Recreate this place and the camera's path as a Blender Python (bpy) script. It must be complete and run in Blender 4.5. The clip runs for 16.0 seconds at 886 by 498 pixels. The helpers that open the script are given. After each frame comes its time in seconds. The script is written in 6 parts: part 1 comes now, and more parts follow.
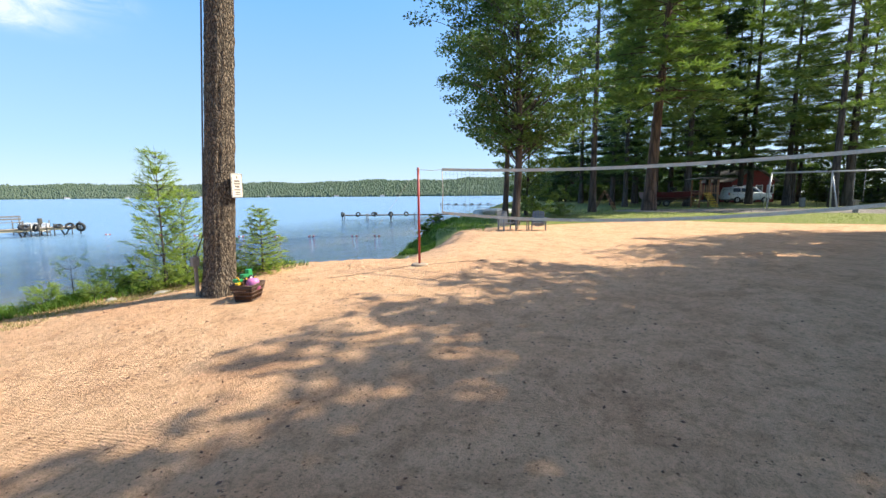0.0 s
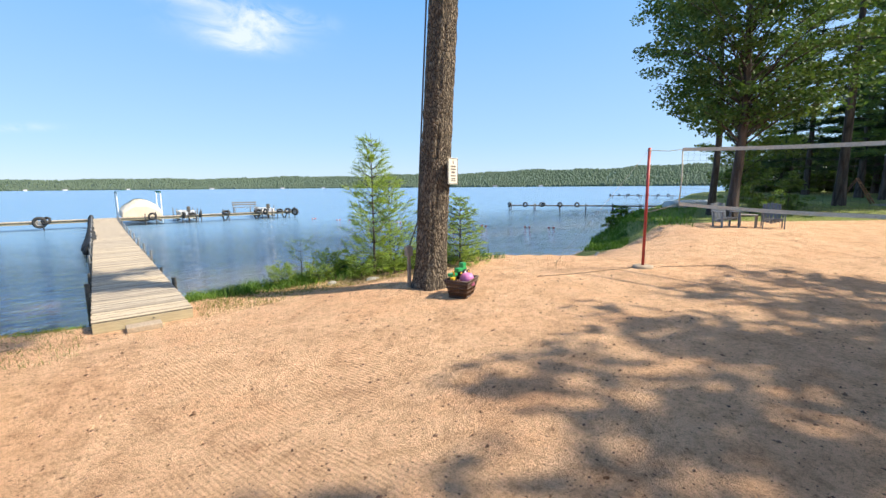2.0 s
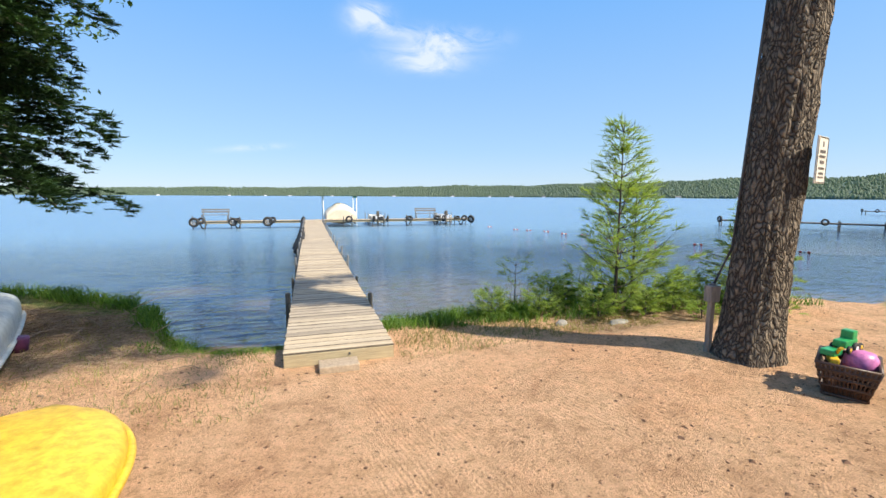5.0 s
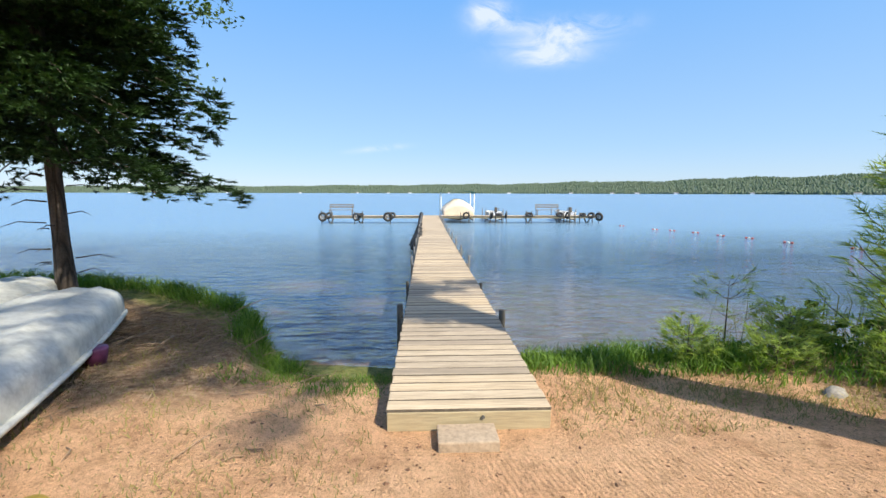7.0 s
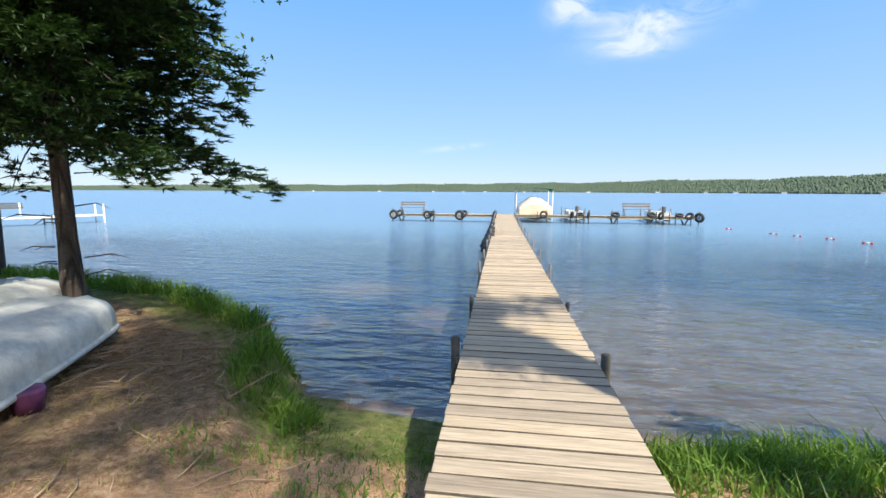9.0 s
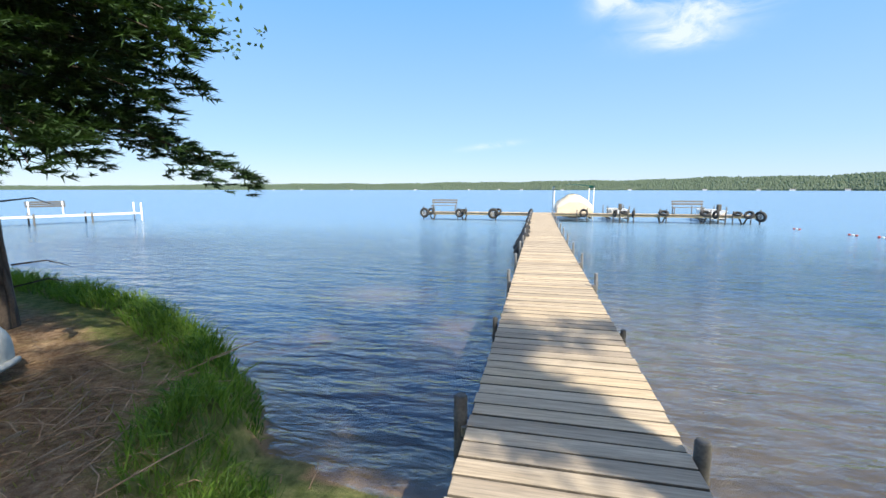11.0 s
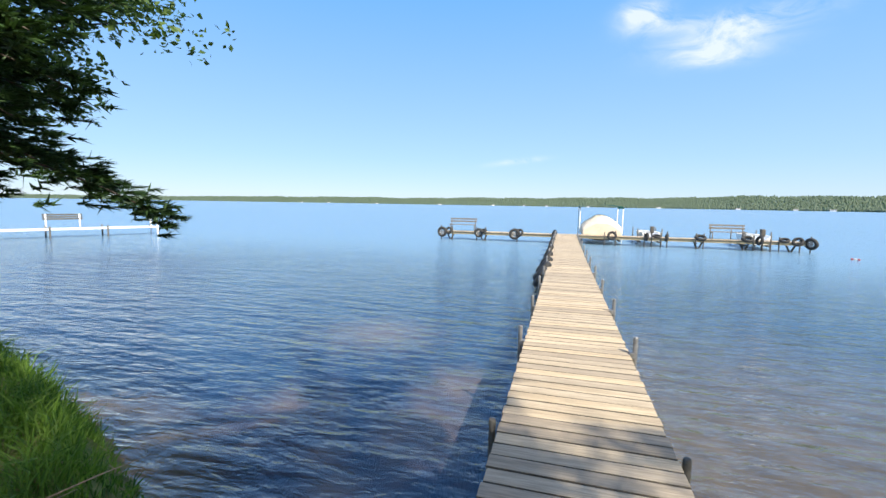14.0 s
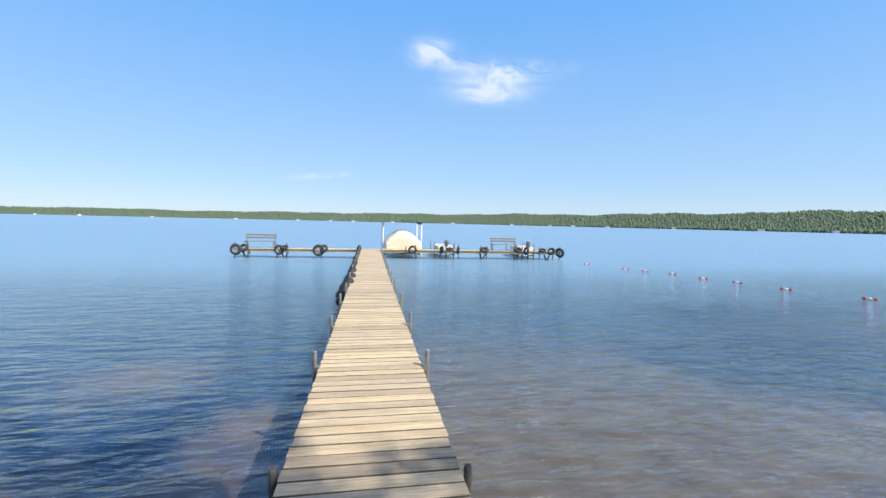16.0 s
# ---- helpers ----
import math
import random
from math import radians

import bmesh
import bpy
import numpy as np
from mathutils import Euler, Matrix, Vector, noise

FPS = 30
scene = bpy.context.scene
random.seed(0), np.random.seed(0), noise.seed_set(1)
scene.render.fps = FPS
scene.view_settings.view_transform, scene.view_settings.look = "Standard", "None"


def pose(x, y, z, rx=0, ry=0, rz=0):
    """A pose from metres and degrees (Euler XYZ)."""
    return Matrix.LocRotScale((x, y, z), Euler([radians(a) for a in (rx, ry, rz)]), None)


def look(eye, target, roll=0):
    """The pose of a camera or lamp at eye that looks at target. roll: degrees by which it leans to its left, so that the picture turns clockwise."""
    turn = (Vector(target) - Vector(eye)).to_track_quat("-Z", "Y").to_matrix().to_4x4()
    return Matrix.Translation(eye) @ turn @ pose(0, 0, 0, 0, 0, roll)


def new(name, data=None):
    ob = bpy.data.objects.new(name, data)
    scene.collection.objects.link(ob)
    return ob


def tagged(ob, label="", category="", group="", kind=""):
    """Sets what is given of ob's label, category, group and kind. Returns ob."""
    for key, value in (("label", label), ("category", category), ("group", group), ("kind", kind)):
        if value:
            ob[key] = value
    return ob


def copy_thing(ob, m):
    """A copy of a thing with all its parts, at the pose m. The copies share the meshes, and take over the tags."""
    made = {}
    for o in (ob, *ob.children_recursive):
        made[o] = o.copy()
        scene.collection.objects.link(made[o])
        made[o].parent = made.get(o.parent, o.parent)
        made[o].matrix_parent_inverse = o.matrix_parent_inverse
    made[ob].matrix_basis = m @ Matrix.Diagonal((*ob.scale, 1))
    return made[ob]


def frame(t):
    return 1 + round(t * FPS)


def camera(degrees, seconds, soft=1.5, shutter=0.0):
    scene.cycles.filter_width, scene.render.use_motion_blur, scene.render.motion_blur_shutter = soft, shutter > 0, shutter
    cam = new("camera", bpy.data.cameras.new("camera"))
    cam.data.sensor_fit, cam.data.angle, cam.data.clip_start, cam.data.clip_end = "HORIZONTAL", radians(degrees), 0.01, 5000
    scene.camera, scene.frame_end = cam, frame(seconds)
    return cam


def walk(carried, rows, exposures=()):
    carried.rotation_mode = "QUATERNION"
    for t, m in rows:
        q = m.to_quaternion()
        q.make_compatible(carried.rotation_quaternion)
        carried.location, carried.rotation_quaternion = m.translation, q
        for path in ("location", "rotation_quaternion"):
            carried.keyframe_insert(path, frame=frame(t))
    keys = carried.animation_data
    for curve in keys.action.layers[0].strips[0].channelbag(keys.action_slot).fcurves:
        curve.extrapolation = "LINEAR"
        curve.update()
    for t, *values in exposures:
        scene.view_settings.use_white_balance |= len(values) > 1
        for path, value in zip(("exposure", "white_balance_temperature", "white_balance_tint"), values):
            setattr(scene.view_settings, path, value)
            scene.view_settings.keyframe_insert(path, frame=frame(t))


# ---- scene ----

# ---- camera ----
cam = camera(92.2, 16.0)
# seconds, x, y, z, yaw, pitch, roll
PATH = [
    (0.0, -0.571, -8.962, 2.308, -59.78, -7.24, -0.46),
    (0.5, -0.503, -8.603, 2.286, -53.95, -7.57, -0.56),
    (1.0, -0.461, -8.179, 2.289, -48.65, -8.08, -0.49),
    (1.5, -0.472, -7.784, 2.280, -43.79, -8.37, -0.43),
    (2.0, -0.403, -7.380, 2.257, -39.02, -8.36, -0.49),
    (2.5, -0.369, -6.955, 2.253, -34.52, -8.22, -0.50),
    (3.0, -0.325, -6.525, 2.251, -30.40, -7.94, -0.45),
    (3.5, -0.291, -6.134, 2.247, -26.66, -7.51, -0.23),
    (4.0, -0.266, -5.689, 2.221, -23.57, -7.22, -0.03),
    (6.5, -0.325, -3.372, 2.062, -6.40, -7.44, 0.26),
    (7.0, -0.309, -2.936, 2.023, -2.19, -7.53, 0.10),
    (7.5, -0.301, -2.517, 2.002, 1.36, -7.60, 0.04),
    (8.0, -0.326, -2.092, 1.981, 4.08, -7.66, 0.28),
    (8.5, -0.298, -1.690, 1.949, 6.17, -7.72, 0.36),
    (11.0, -0.229, 0.069, 1.837, 12.55, -7.95, 0.02),
    (11.5, -0.230, 0.276, 2.040, 14.30, -8.19, 0.42),
    (12.0, -0.285, 0.586, 2.072, 16.12, -8.05, 0.50),
    (12.5, -0.262, 0.907, 2.053, 17.76, -7.81, 0.38),
    (13.0, -0.220, 1.167, 2.065, 18.53, -7.56, 0.47),
    (13.5, -0.241, 1.414, 2.070, 17.89, -6.93, 0.74),
    (14.0, -0.200, 1.568, 2.072, 15.70, -6.01, 0.91),
    (14.5, -0.144, 1.663, 2.078, 11.70, -5.11, 0.98),
    (15.0, -0.141, 1.706, 2.091, 5.56, -4.33, 1.07),
    (15.5, -0.100, 1.754, 2.099, -1.73, -3.80, 1.19),
    (16.0, -0.031, 1.775, 2.108, -9.72, -3.52, 1.29),
]
walk(cam, [(t, pose(x, y, z, 0, 0, yaw) @ pose(0, 0, 0, 90 + pitch) @ pose(0, 0, 0, 0, 0, roll))
           for t, x, y, z, yaw, pitch, roll in PATH],
     exposures=[(0.0, 0.87, 6750, 10), (3.0, 0.66, 6750, 10), (7.0, 0.62, 6750, 10), (11.5, 0.76, 6750, 10), (14.0, 0.72, 6750, 10), (16.0, 0.58, 6750, 10)])

# ---- light ----
SUN_EL, SUN_X, SUN_Y = 46.0, 0.69, -0.724
world = bpy.data.worlds.new("sky")
scene.world = world
world.use_nodes = True
wt = world.node_tree
wt.nodes.clear()


def wn(kind, **props):
    n = wt.nodes.new(kind)
    for k, v in props.items():
        n.inputs[k].default_value = v
    return n


w_out = wt.nodes.new("ShaderNodeOutputWorld")
w_bg = wn("ShaderNodeBackground", Strength=0.113)
sky = wt.nodes.new("ShaderNodeTexSky")
sky.sky_type, sky.sun_disc = "NISHITA", False
sky.sun_elevation, sky.sun_rotation = radians(SUN_EL), math.atan2(SUN_X, SUN_Y)
sky.altitude, sky.air_density, sky.dust_density, sky.ozone_density = 300, 1.0, 0.1, 5.0
w_co = wt.nodes.new("ShaderNodeTexCoord")


def w_math(op, a, b=None):
    n = wt.nodes.new("ShaderNodeMath")
    n.operation = op
    for i, v in enumerate((a, b)):
        if v is None:
            continue
        if isinstance(v, (int, float)):
            n.inputs[i].default_value = v
        else:
            wt.links.new(v, n.inputs[i])
    return n.outputs[0]


def w_dot(vec):
    n = wt.nodes.new("ShaderNodeVectorMath")
    n.operation = "DOT_PRODUCT"
    wt.links.new(w_co.outputs["Generated"], n.inputs[0])
    n.inputs[1].default_value = vec
    return n.outputs["Value"]


# wispy cloud over the lake: a few soft streaks on the sky dome
c_fwd = Vector((0.235, 0.92, 0.315)).normalized()
c_right = c_fwd.cross(Vector((0, 0, 1))).normalized()
c_up = c_right.cross(c_fwd)
u, v, ahead = w_dot(c_right), w_dot(c_up), w_dot(c_fwd)
w_no = wn("ShaderNodeTexNoise", Scale=11.0, Detail=7.0, Roughness=0.62, Distortion=0.9)
w_map = wt.nodes.new("ShaderNodeMapping")
w_map.inputs["Scale"].default_value = (1.0, 1.0, 2.2)
wt.links.new(w_co.outputs["Generated"], w_map.inputs["Vector"])
wt.links.new(w_map.outputs["Vector"], w_no.inputs["Vector"])
total = None
for cu, cv, su, sv, k in ((-0.105, 0.052, 0.036, 0.022, 1.5), (0.02, -0.015, 0.085, 0.026, 1.0), (0.075, 0.018, 0.075, 0.016, 0.9),
                          (-0.04, 0.028, 0.07, 0.014, 0.55), (0.025, -0.04, 0.05, 0.012, 0.75), (-0.35, -0.20, 0.05, 0.006, 0.55)):
    du = w_math("DIVIDE", w_math("SUBTRACT", u, cu), su)
    dv = w_math("DIVIDE", w_math("SUBTRACT", v, cv), sv)
    g = w_math("MULTIPLY", w_math("EXPONENT", w_math("MULTIPLY", w_math("ADD", w_math("MULTIPLY", du, du), w_math("MULTIPLY", dv, dv)), -1.0)), k)
    total = g if total is None else w_math("ADD", total, g)
total = w_math("MULTIPLY", total, w_math("GREATER_THAN", ahead, 0.0))
streak = wn("ShaderNodeMapRange")
wt.links.new(w_no.outputs["Fac"], streak.inputs["Value"])
streak.inputs["From Min"].default_value, streak.inputs["From Max"].default_value = 0.33, 0.78
cl = w_math("MINIMUM", w_math("MULTIPLY", w_math("MULTIPLY", total, streak.outputs[0]), 1.15), 0.62)
w_mix = wt.nodes.new("ShaderNodeMix")
w_mix.data_type = "RGBA"
wt.links.new(cl, w_mix.inputs["Factor"])
w_haze = wt.nodes.new("ShaderNodeMix")
w_haze.data_type = "RGBA"
w_haze.inputs["Factor"].default_value = 0.80
wt.links.new(sky.outputs[0], w_haze.inputs["A"])
w_sep = wt.nodes.new("ShaderNodeSeparateXYZ")
wt.links.new(w_co.outputs["Generated"], w_sep.inputs[0])
w_grad = wt.nodes.new("ShaderNodeValToRGB")
els = w_grad.color_ramp.elements
els.new(0.10)
els.new(0.42)
for e, p, c in zip(els, (0.0, 0.10, 0.42, 1.0), ((0.32, 0.43, 0.56), (0.24, 0.395, 0.60), (0.105, 0.30, 0.65), (0.05, 0.19, 0.52))):
    e.position, e.color = p, (*c, 1)
wt.links.new(w_sep.outputs["Z"], w_grad.inputs[0])
w_gain = wt.nodes.new("ShaderNodeVectorMath")
w_gain.operation = "SCALE"
w_gain.inputs["Scale"].default_value = 10.0
wt.links.new(w_grad.outputs[0], w_gain.inputs[0])
wt.links.new(w_gain.outputs[0], w_haze.inputs["B"])
wt.links.new(w_haze.outputs["Result"], w_mix.inputs["A"])
w_mix.inputs["B"].default_value = (6.2, 6.4, 6.8, 1)
# broad warm glow added to the sky round the sun to warm the shade
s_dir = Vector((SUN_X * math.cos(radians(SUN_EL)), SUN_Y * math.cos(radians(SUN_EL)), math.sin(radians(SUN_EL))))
warm_fill = w_math("POWER", w_math("MAXIMUM", w_dot(s_dir), 0.0), 5.0)
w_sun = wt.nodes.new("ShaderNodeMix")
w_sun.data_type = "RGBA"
wt.links.new(w_math("MULTIPLY", warm_fill, 0.68), w_sun.inputs["Factor"])
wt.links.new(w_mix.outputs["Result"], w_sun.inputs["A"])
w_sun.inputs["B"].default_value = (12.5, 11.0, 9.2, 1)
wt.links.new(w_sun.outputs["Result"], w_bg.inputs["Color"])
wt.links.new(w_bg.outputs[0], w_out.inputs[0])

sun = new("sun", bpy.data.lights.new("sun", "SUN"))
sun.data.energy, sun.data.angle, sun.data.color = 4.9, radians(0.55), (1.0, 0.94, 0.82)
s_cos = math.cos(radians(SUN_EL))
sun.matrix_world = look((SUN_X * s_cos * 60, SUN_Y * s_cos * 60, math.sin(radians(SUN_EL)) * 60), (0, 0, 0))


# ---- materials ----
def nodes_of(name):
    m = bpy.data.materials.new(name)
    m.use_nodes = True
    nt = m.node_tree
    return m, nt, nt.nodes["Principled BSDF"], nt.nodes["Material Output"]


def add(nt, kind, **props):
    n = nt.nodes.new(kind)
    for k, val in props.items():
        n.inputs[k].default_value = val
    return n


def ramp(nt, source, stops):
    r = nt.nodes.new("ShaderNodeValToRGB")
    els = r.color_ramp.elements
    while len(els) < len(stops):
        els.new(0.5)
    for e, (p, c) in zip(els, stops):
        e.position, e.color = p, (*c, 1) if len(c) == 3 else c
    nt.links.new(source, r.inputs[0])
    return r.outputs[0]


def blend(nt, fac, a, b, mode="MIX"):
    n = nt.nodes.new("ShaderNodeMix")
    n.data_type, n.blend_type = "RGBA", mode
    for sock, val in (("Factor", fac), ("A", a), ("B", b)):
        if isinstance(val, (int, float)):
            n.inputs[sock].default_value = val
        elif isinstance(val, tuple):
            n.inputs[sock].default_value = (*val, 1) if len(val) == 3 else val
        else:
            nt.links.new(val, n.inputs[sock])
    return n.outputs["Result"]


def surface(name, c1, c2, rough=0.6, scale=6.0, bump=0.15, stretch=(1, 1, 1), metal=0.0, fine=6.0, stain=0.35, piece=False, depth=0.01):
    """Two scales of colour variation and a fine relief."""
    m, nt, bsdf, out = nodes_of(name)
    co = nt.nodes.new("ShaderNodeTexCoord")
    mp = add(nt, "ShaderNodeMapping", Scale=stretch)
    if piece:
        oi = nt.nodes.new("ShaderNodeObjectInfo")
        off = nt.nodes.new("ShaderNodeVectorMath")
        off.operation = "MULTIPLY_ADD"
        cb = nt.nodes.new("ShaderNodeCombineXYZ")
        for i in range(3):
            nt.links.new(oi.outputs["Random"], cb.inputs[i])
        nt.links.new(cb.outputs[0], off.inputs[0])
        off.inputs[1].default_value = (37, 53, 71)
        nt.links.new(co.outputs["Object"], off.inputs[2])
        nt.links.new(off.outputs[0], mp.inputs["Vector"])
    else:
        nt.links.new(co.outputs["Object"], mp.inputs["Vector"])
    big = add(nt, "ShaderNodeTexNoise", Scale=scale, Detail=4.0, Roughness=0.6)
    small = add(nt, "ShaderNodeTexNoise", Scale=scale * fine, Detail=5.0, Roughness=0.65)
    for n in (big, small):
        nt.links.new(mp.outputs[0], n.inputs["Vector"])
    col = ramp(nt, big.outputs["Fac"], ((0.3, c1), (0.7, c2)))
    grain = ramp(nt, small.outputs["Fac"], ((0.3, (1 - stain,) * 3), (0.6, (1, 1, 1))))
    col = blend(nt, 1.0, col, grain, "MULTIPLY")
    if piece:
        tint = ramp(nt, oi.outputs["Random"], ((0.0, (0.72, 0.72, 0.74)), (0.5, (1, 1, 1)), (1.0, (1.12, 1.07, 0.98))))
        col = blend(nt, 1.0, col, tint, "MULTIPLY")
    nt.links.new(col, bsdf.inputs["Base Color"])
    bsdf.inputs["Roughness"].default_value, bsdf.inputs["Metallic"].default_value = rough, metal
    bp = add(nt, "ShaderNodeBump", Strength=bump, Distance=depth)
    nt.links.new(small.outputs["Fac"], bp.inputs["Height"])
    nt.links.new(bp.outputs[0], bsdf.inputs["Normal"])
    return m


def leafy(name, dark, light, glow=0.35):
    """Leaves: diffuse with light passing through, tint by leaf."""
    m, nt, bsdf, out = nodes_of(name)
    geo = nt.nodes.new("ShaderNodeNewGeometry")
    co = nt.nodes.new("ShaderNodeTexCoord")
    no = add(nt, "ShaderNodeTexNoise", Scale=1.1, Detail=2.0)
    nt.links.new(co.outputs["Object"], no.inputs["Vector"])
    mixed = nt.nodes.new("ShaderNodeMath")
    mixed.operation = "MULTIPLY_ADD"
    nt.links.new(geo.outputs["Random Per Island"], mixed.inputs[0])
    mixed.inputs[1].default_value = 0.5
    nt.links.new(no.outputs["Fac"], mixed.inputs[2])
    col = ramp(nt, mixed.outputs[0], ((0.35, dark), (1.0, light)))
    nt.links.new(col, bsdf.inputs["Base Color"])
    bsdf.inputs["Roughness"].default_value = 0.55
    bsdf.inputs["Specular IOR Level"].default_value = 0.3
    tr = nt.nodes.new("ShaderNodeBsdfTranslucent")
    nt.links.new(blend(nt, 1.0, col, (1.2, 1.3, 0.5), "MULTIPLY"), tr.inputs["Color"])
    mx = add(nt, "ShaderNodeMixShader", Fac=glow)
    nt.links.new(bsdf.outputs[0], mx.inputs[1])
    nt.links.new(tr.outputs[0], mx.inputs[2])
    nt.links.new(mx.outputs[0], out.inputs["Surface"])
    return m


def bark(name, ridge, groove, scale=9.0, bump=0.8, tall=0.13):
    m, nt, bsdf, out = nodes_of(name)
    co = nt.nodes.new("ShaderNodeTexCoord")
    mp = add(nt, "ShaderNodeMapping", Scale=(1, 1, tall))
    nt.links.new(co.outputs["Object"], mp.inputs["Vector"])
    wob = add(nt, "ShaderNodeTexNoise", Scale=5.0, Detail=3.0)
    nt.links.new(mp.outputs[0], wob.inputs["Vector"])
    vmix = blend(nt, 0.2, mp.outputs[0], wob.outputs["Color"])
    vo = add(nt, "ShaderNodeTexVoronoi", Scale=scale)
    vo.feature = "DISTANCE_TO_EDGE"
    nt.links.new(vmix, vo.inputs["Vector"])
    fn = add(nt, "ShaderNodeTexNoise", Scale=40.0, Detail=6.0, Roughness=0.7)
    nt.links.new(co.outputs["Object"], fn.inputs["Vector"])
    base = ramp(nt, vo.outputs["Distance"], ((0.0, groove), (0.22, ridge)))
    col = blend(nt, 1.0, base, ramp(nt, fn.outputs["Fac"], ((0.3, (0.55, 0.55, 0.55)), (0.68, (1.15, 1.12, 1.1)))), "MULTIPLY")
    nt.links.new(col, bsdf.inputs["Base Color"])
    bsdf.inputs["Roughness"].default_value = 0.92
    hgt = nt.nodes.new("ShaderNodeMath")
    hgt.operation = "MULTIPLY_ADD"
    nt.links.new(fn.outputs["Fac"], hgt.inputs[0])
    hgt.inputs[1].default_value = 0.25
    nt.links.new(ramp(nt, vo.outputs["Distance"], ((0.0, (0, 0, 0)), (0.3, (1, 1, 1)))), hgt.inputs[2])
    bp = add(nt, "ShaderNodeBump", Strength=bump, Distance=0.03)
    nt.links.new(hgt.outputs[0], bp.inputs["Height"])
    nt.links.new(bp.outputs[0], bsdf.inputs["Normal"])
    return m


def ground_material():
    m, nt, bsdf, out = nodes_of("shore_ground")
    co = nt.nodes.new("ShaderNodeTexCoord")

    def noise_at(scale, detail=4.0, rough=0.6, dist=0.0):
        n = add(nt, "ShaderNodeTexNoise", Scale=scale, Detail=detail, Roughness=rough, Distortion=dist)
        nt.links.new(co.outputs["Object"], n.inputs["Vector"])
        return n.outputs["Fac"]

    def mask(attr):
        a = nt.nodes.new("ShaderNodeAttribute")
        a.attribute_name = attr
        return a.outputs["Fac"]

    def calc(op, a, b):
        n = nt.nodes.new("ShaderNodeMath")
        n.operation = op
        n.use_clamp = op == "ADD"
        for i, val in enumerate((a, b)):
            if isinstance(val, (int, float)):
                n.inputs[i].default_value = val
            else:
                nt.links.new(val, n.inputs[i])
        return n.outputs[0]

    large, mid, fine, speck = noise_at(0.5), noise_at(4.0, 6.0, 0.7), noise_at(45.0, 5.0, 0.75), noise_at(160.0, 3.0, 0.8)
    sand = ramp(nt, large, ((0.3, (0.78, 0.465, 0.27)), (0.55, (0.81, 0.52, 0.315)), (0.75, (0.76, 0.435, 0.245))))
    red = ramp(nt, noise_at(0.9, 3.0, 0.5, 1.0), ((0.66, (0, 0, 0)), (0.76, (1, 1, 1))))
    sand = blend(nt, calc("MULTIPLY", red, 0.5), sand, (0.47, 0.22, 0.11))
    sand = blend(nt, 1.0, sand, ramp(nt, mid, ((0.3, (0.82, 0.80, 0.78)), (0.55, (1, 1, 1)), (0.75, (1.06, 1.06, 1.06)))), "MULTIPLY")
    sand = blend(nt, 1.0, sand, ramp(nt, noise_at(1.7, 6.0, 0.72, 0.6), ((0.36, (0.82, 0.79, 0.77)), (0.5, (1, 1, 1)), (0.7, (1.07, 1.08, 1.09)))), "MULTIPLY")
    sand = blend(nt, 1.0, sand, ramp(nt, noise_at(13.0, 5.0, 0.7, 0.4), ((0.34, (0.76, 0.73, 0.70)), (0.48, (1, 1, 1)), (0.72, (1.08, 1.08, 1.08)))), "MULTIPLY")
    clod = ramp(nt, noise_at(22.0, 2.0, 0.5), ((0.27, (0.30, 0.25, 0.22)), (0.32, (1, 1, 1))))
    sand = blend(nt, 1.0, sand, clod, "MULTIPLY")
    sand = blend(nt, 1.0, sand, ramp(nt, fine, ((0.33, (0.52, 0.46, 0.42)), (0.43, (0.96, 0.94, 0.92)), (0.70, (1.14, 1.13, 1.12)))), "MULTIPLY")
    sand = blend(nt, 1.0, sand, ramp(nt, speck, ((0.36, (0.55, 0.5, 0.46)), (0.45, (1, 1, 1)))), "MULTIPLY")
    litter = ramp(nt, noise_at(14.0, 7.0, 0.75), ((0.3, (0.11, 0.066, 0.038)), (0.5, (0.38, 0.24, 0.142)), (0.66, (0.62, 0.45, 0.29))))
    turf = ramp(nt, noise_at(9.0, 6.0, 0.7), ((0.3, (0.09, 0.12, 0.03)), (0.5, (0.23, 0.26, 0.08)), (0.7, (0.37, 0.35, 0.14))))
    stone = ramp(nt, noise_at(30.0, 6.0, 0.8), ((0.3, (0.16, 0.14, 0.12)), (0.7, (0.36, 0.32, 0.28))))
    # blue of light scattered in deep water is put into the bed colour
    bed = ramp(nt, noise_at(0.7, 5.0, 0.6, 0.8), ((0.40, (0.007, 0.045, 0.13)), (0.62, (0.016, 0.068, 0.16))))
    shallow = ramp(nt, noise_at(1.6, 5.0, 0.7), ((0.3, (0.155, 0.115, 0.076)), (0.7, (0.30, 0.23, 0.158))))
    ragged = calc("MULTIPLY", calc("SUBTRACT", mid, 0.5), 1.5)

    def cover(attr, below, colour):
        f = calc("ADD", mask(attr), calc("MULTIPLY", ragged, mask(attr)))
        return blend(nt, ramp(nt, f, ((0.25, (0, 0, 0)), (0.6, (1, 1, 1)))), below, colour)

    col = cover("litter", sand, litter)
    col = cover("turf", col, turf)
    col = cover("stone", col, stone)
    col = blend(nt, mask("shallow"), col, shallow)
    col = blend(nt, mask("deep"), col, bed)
    col = blend(nt, mask("shoal"), col, (0.33, 0.215, 0.15))
    nt.links.new(col, bsdf.inputs["Base Color"])
    bsdf.inputs["Roughness"].default_value = 0.95
    bsdf.inputs["Specular IOR Level"].default_value = 0.15
    rake = add(nt, "ShaderNodeTexWave", Scale=8.0, Distortion=3.5, Detail=3.0)
    rake.inputs["Detail Scale"].default_value = 0.5
    rmap = add(nt, "ShaderNodeMapping", Rotation=(0, 0, radians(-12)))
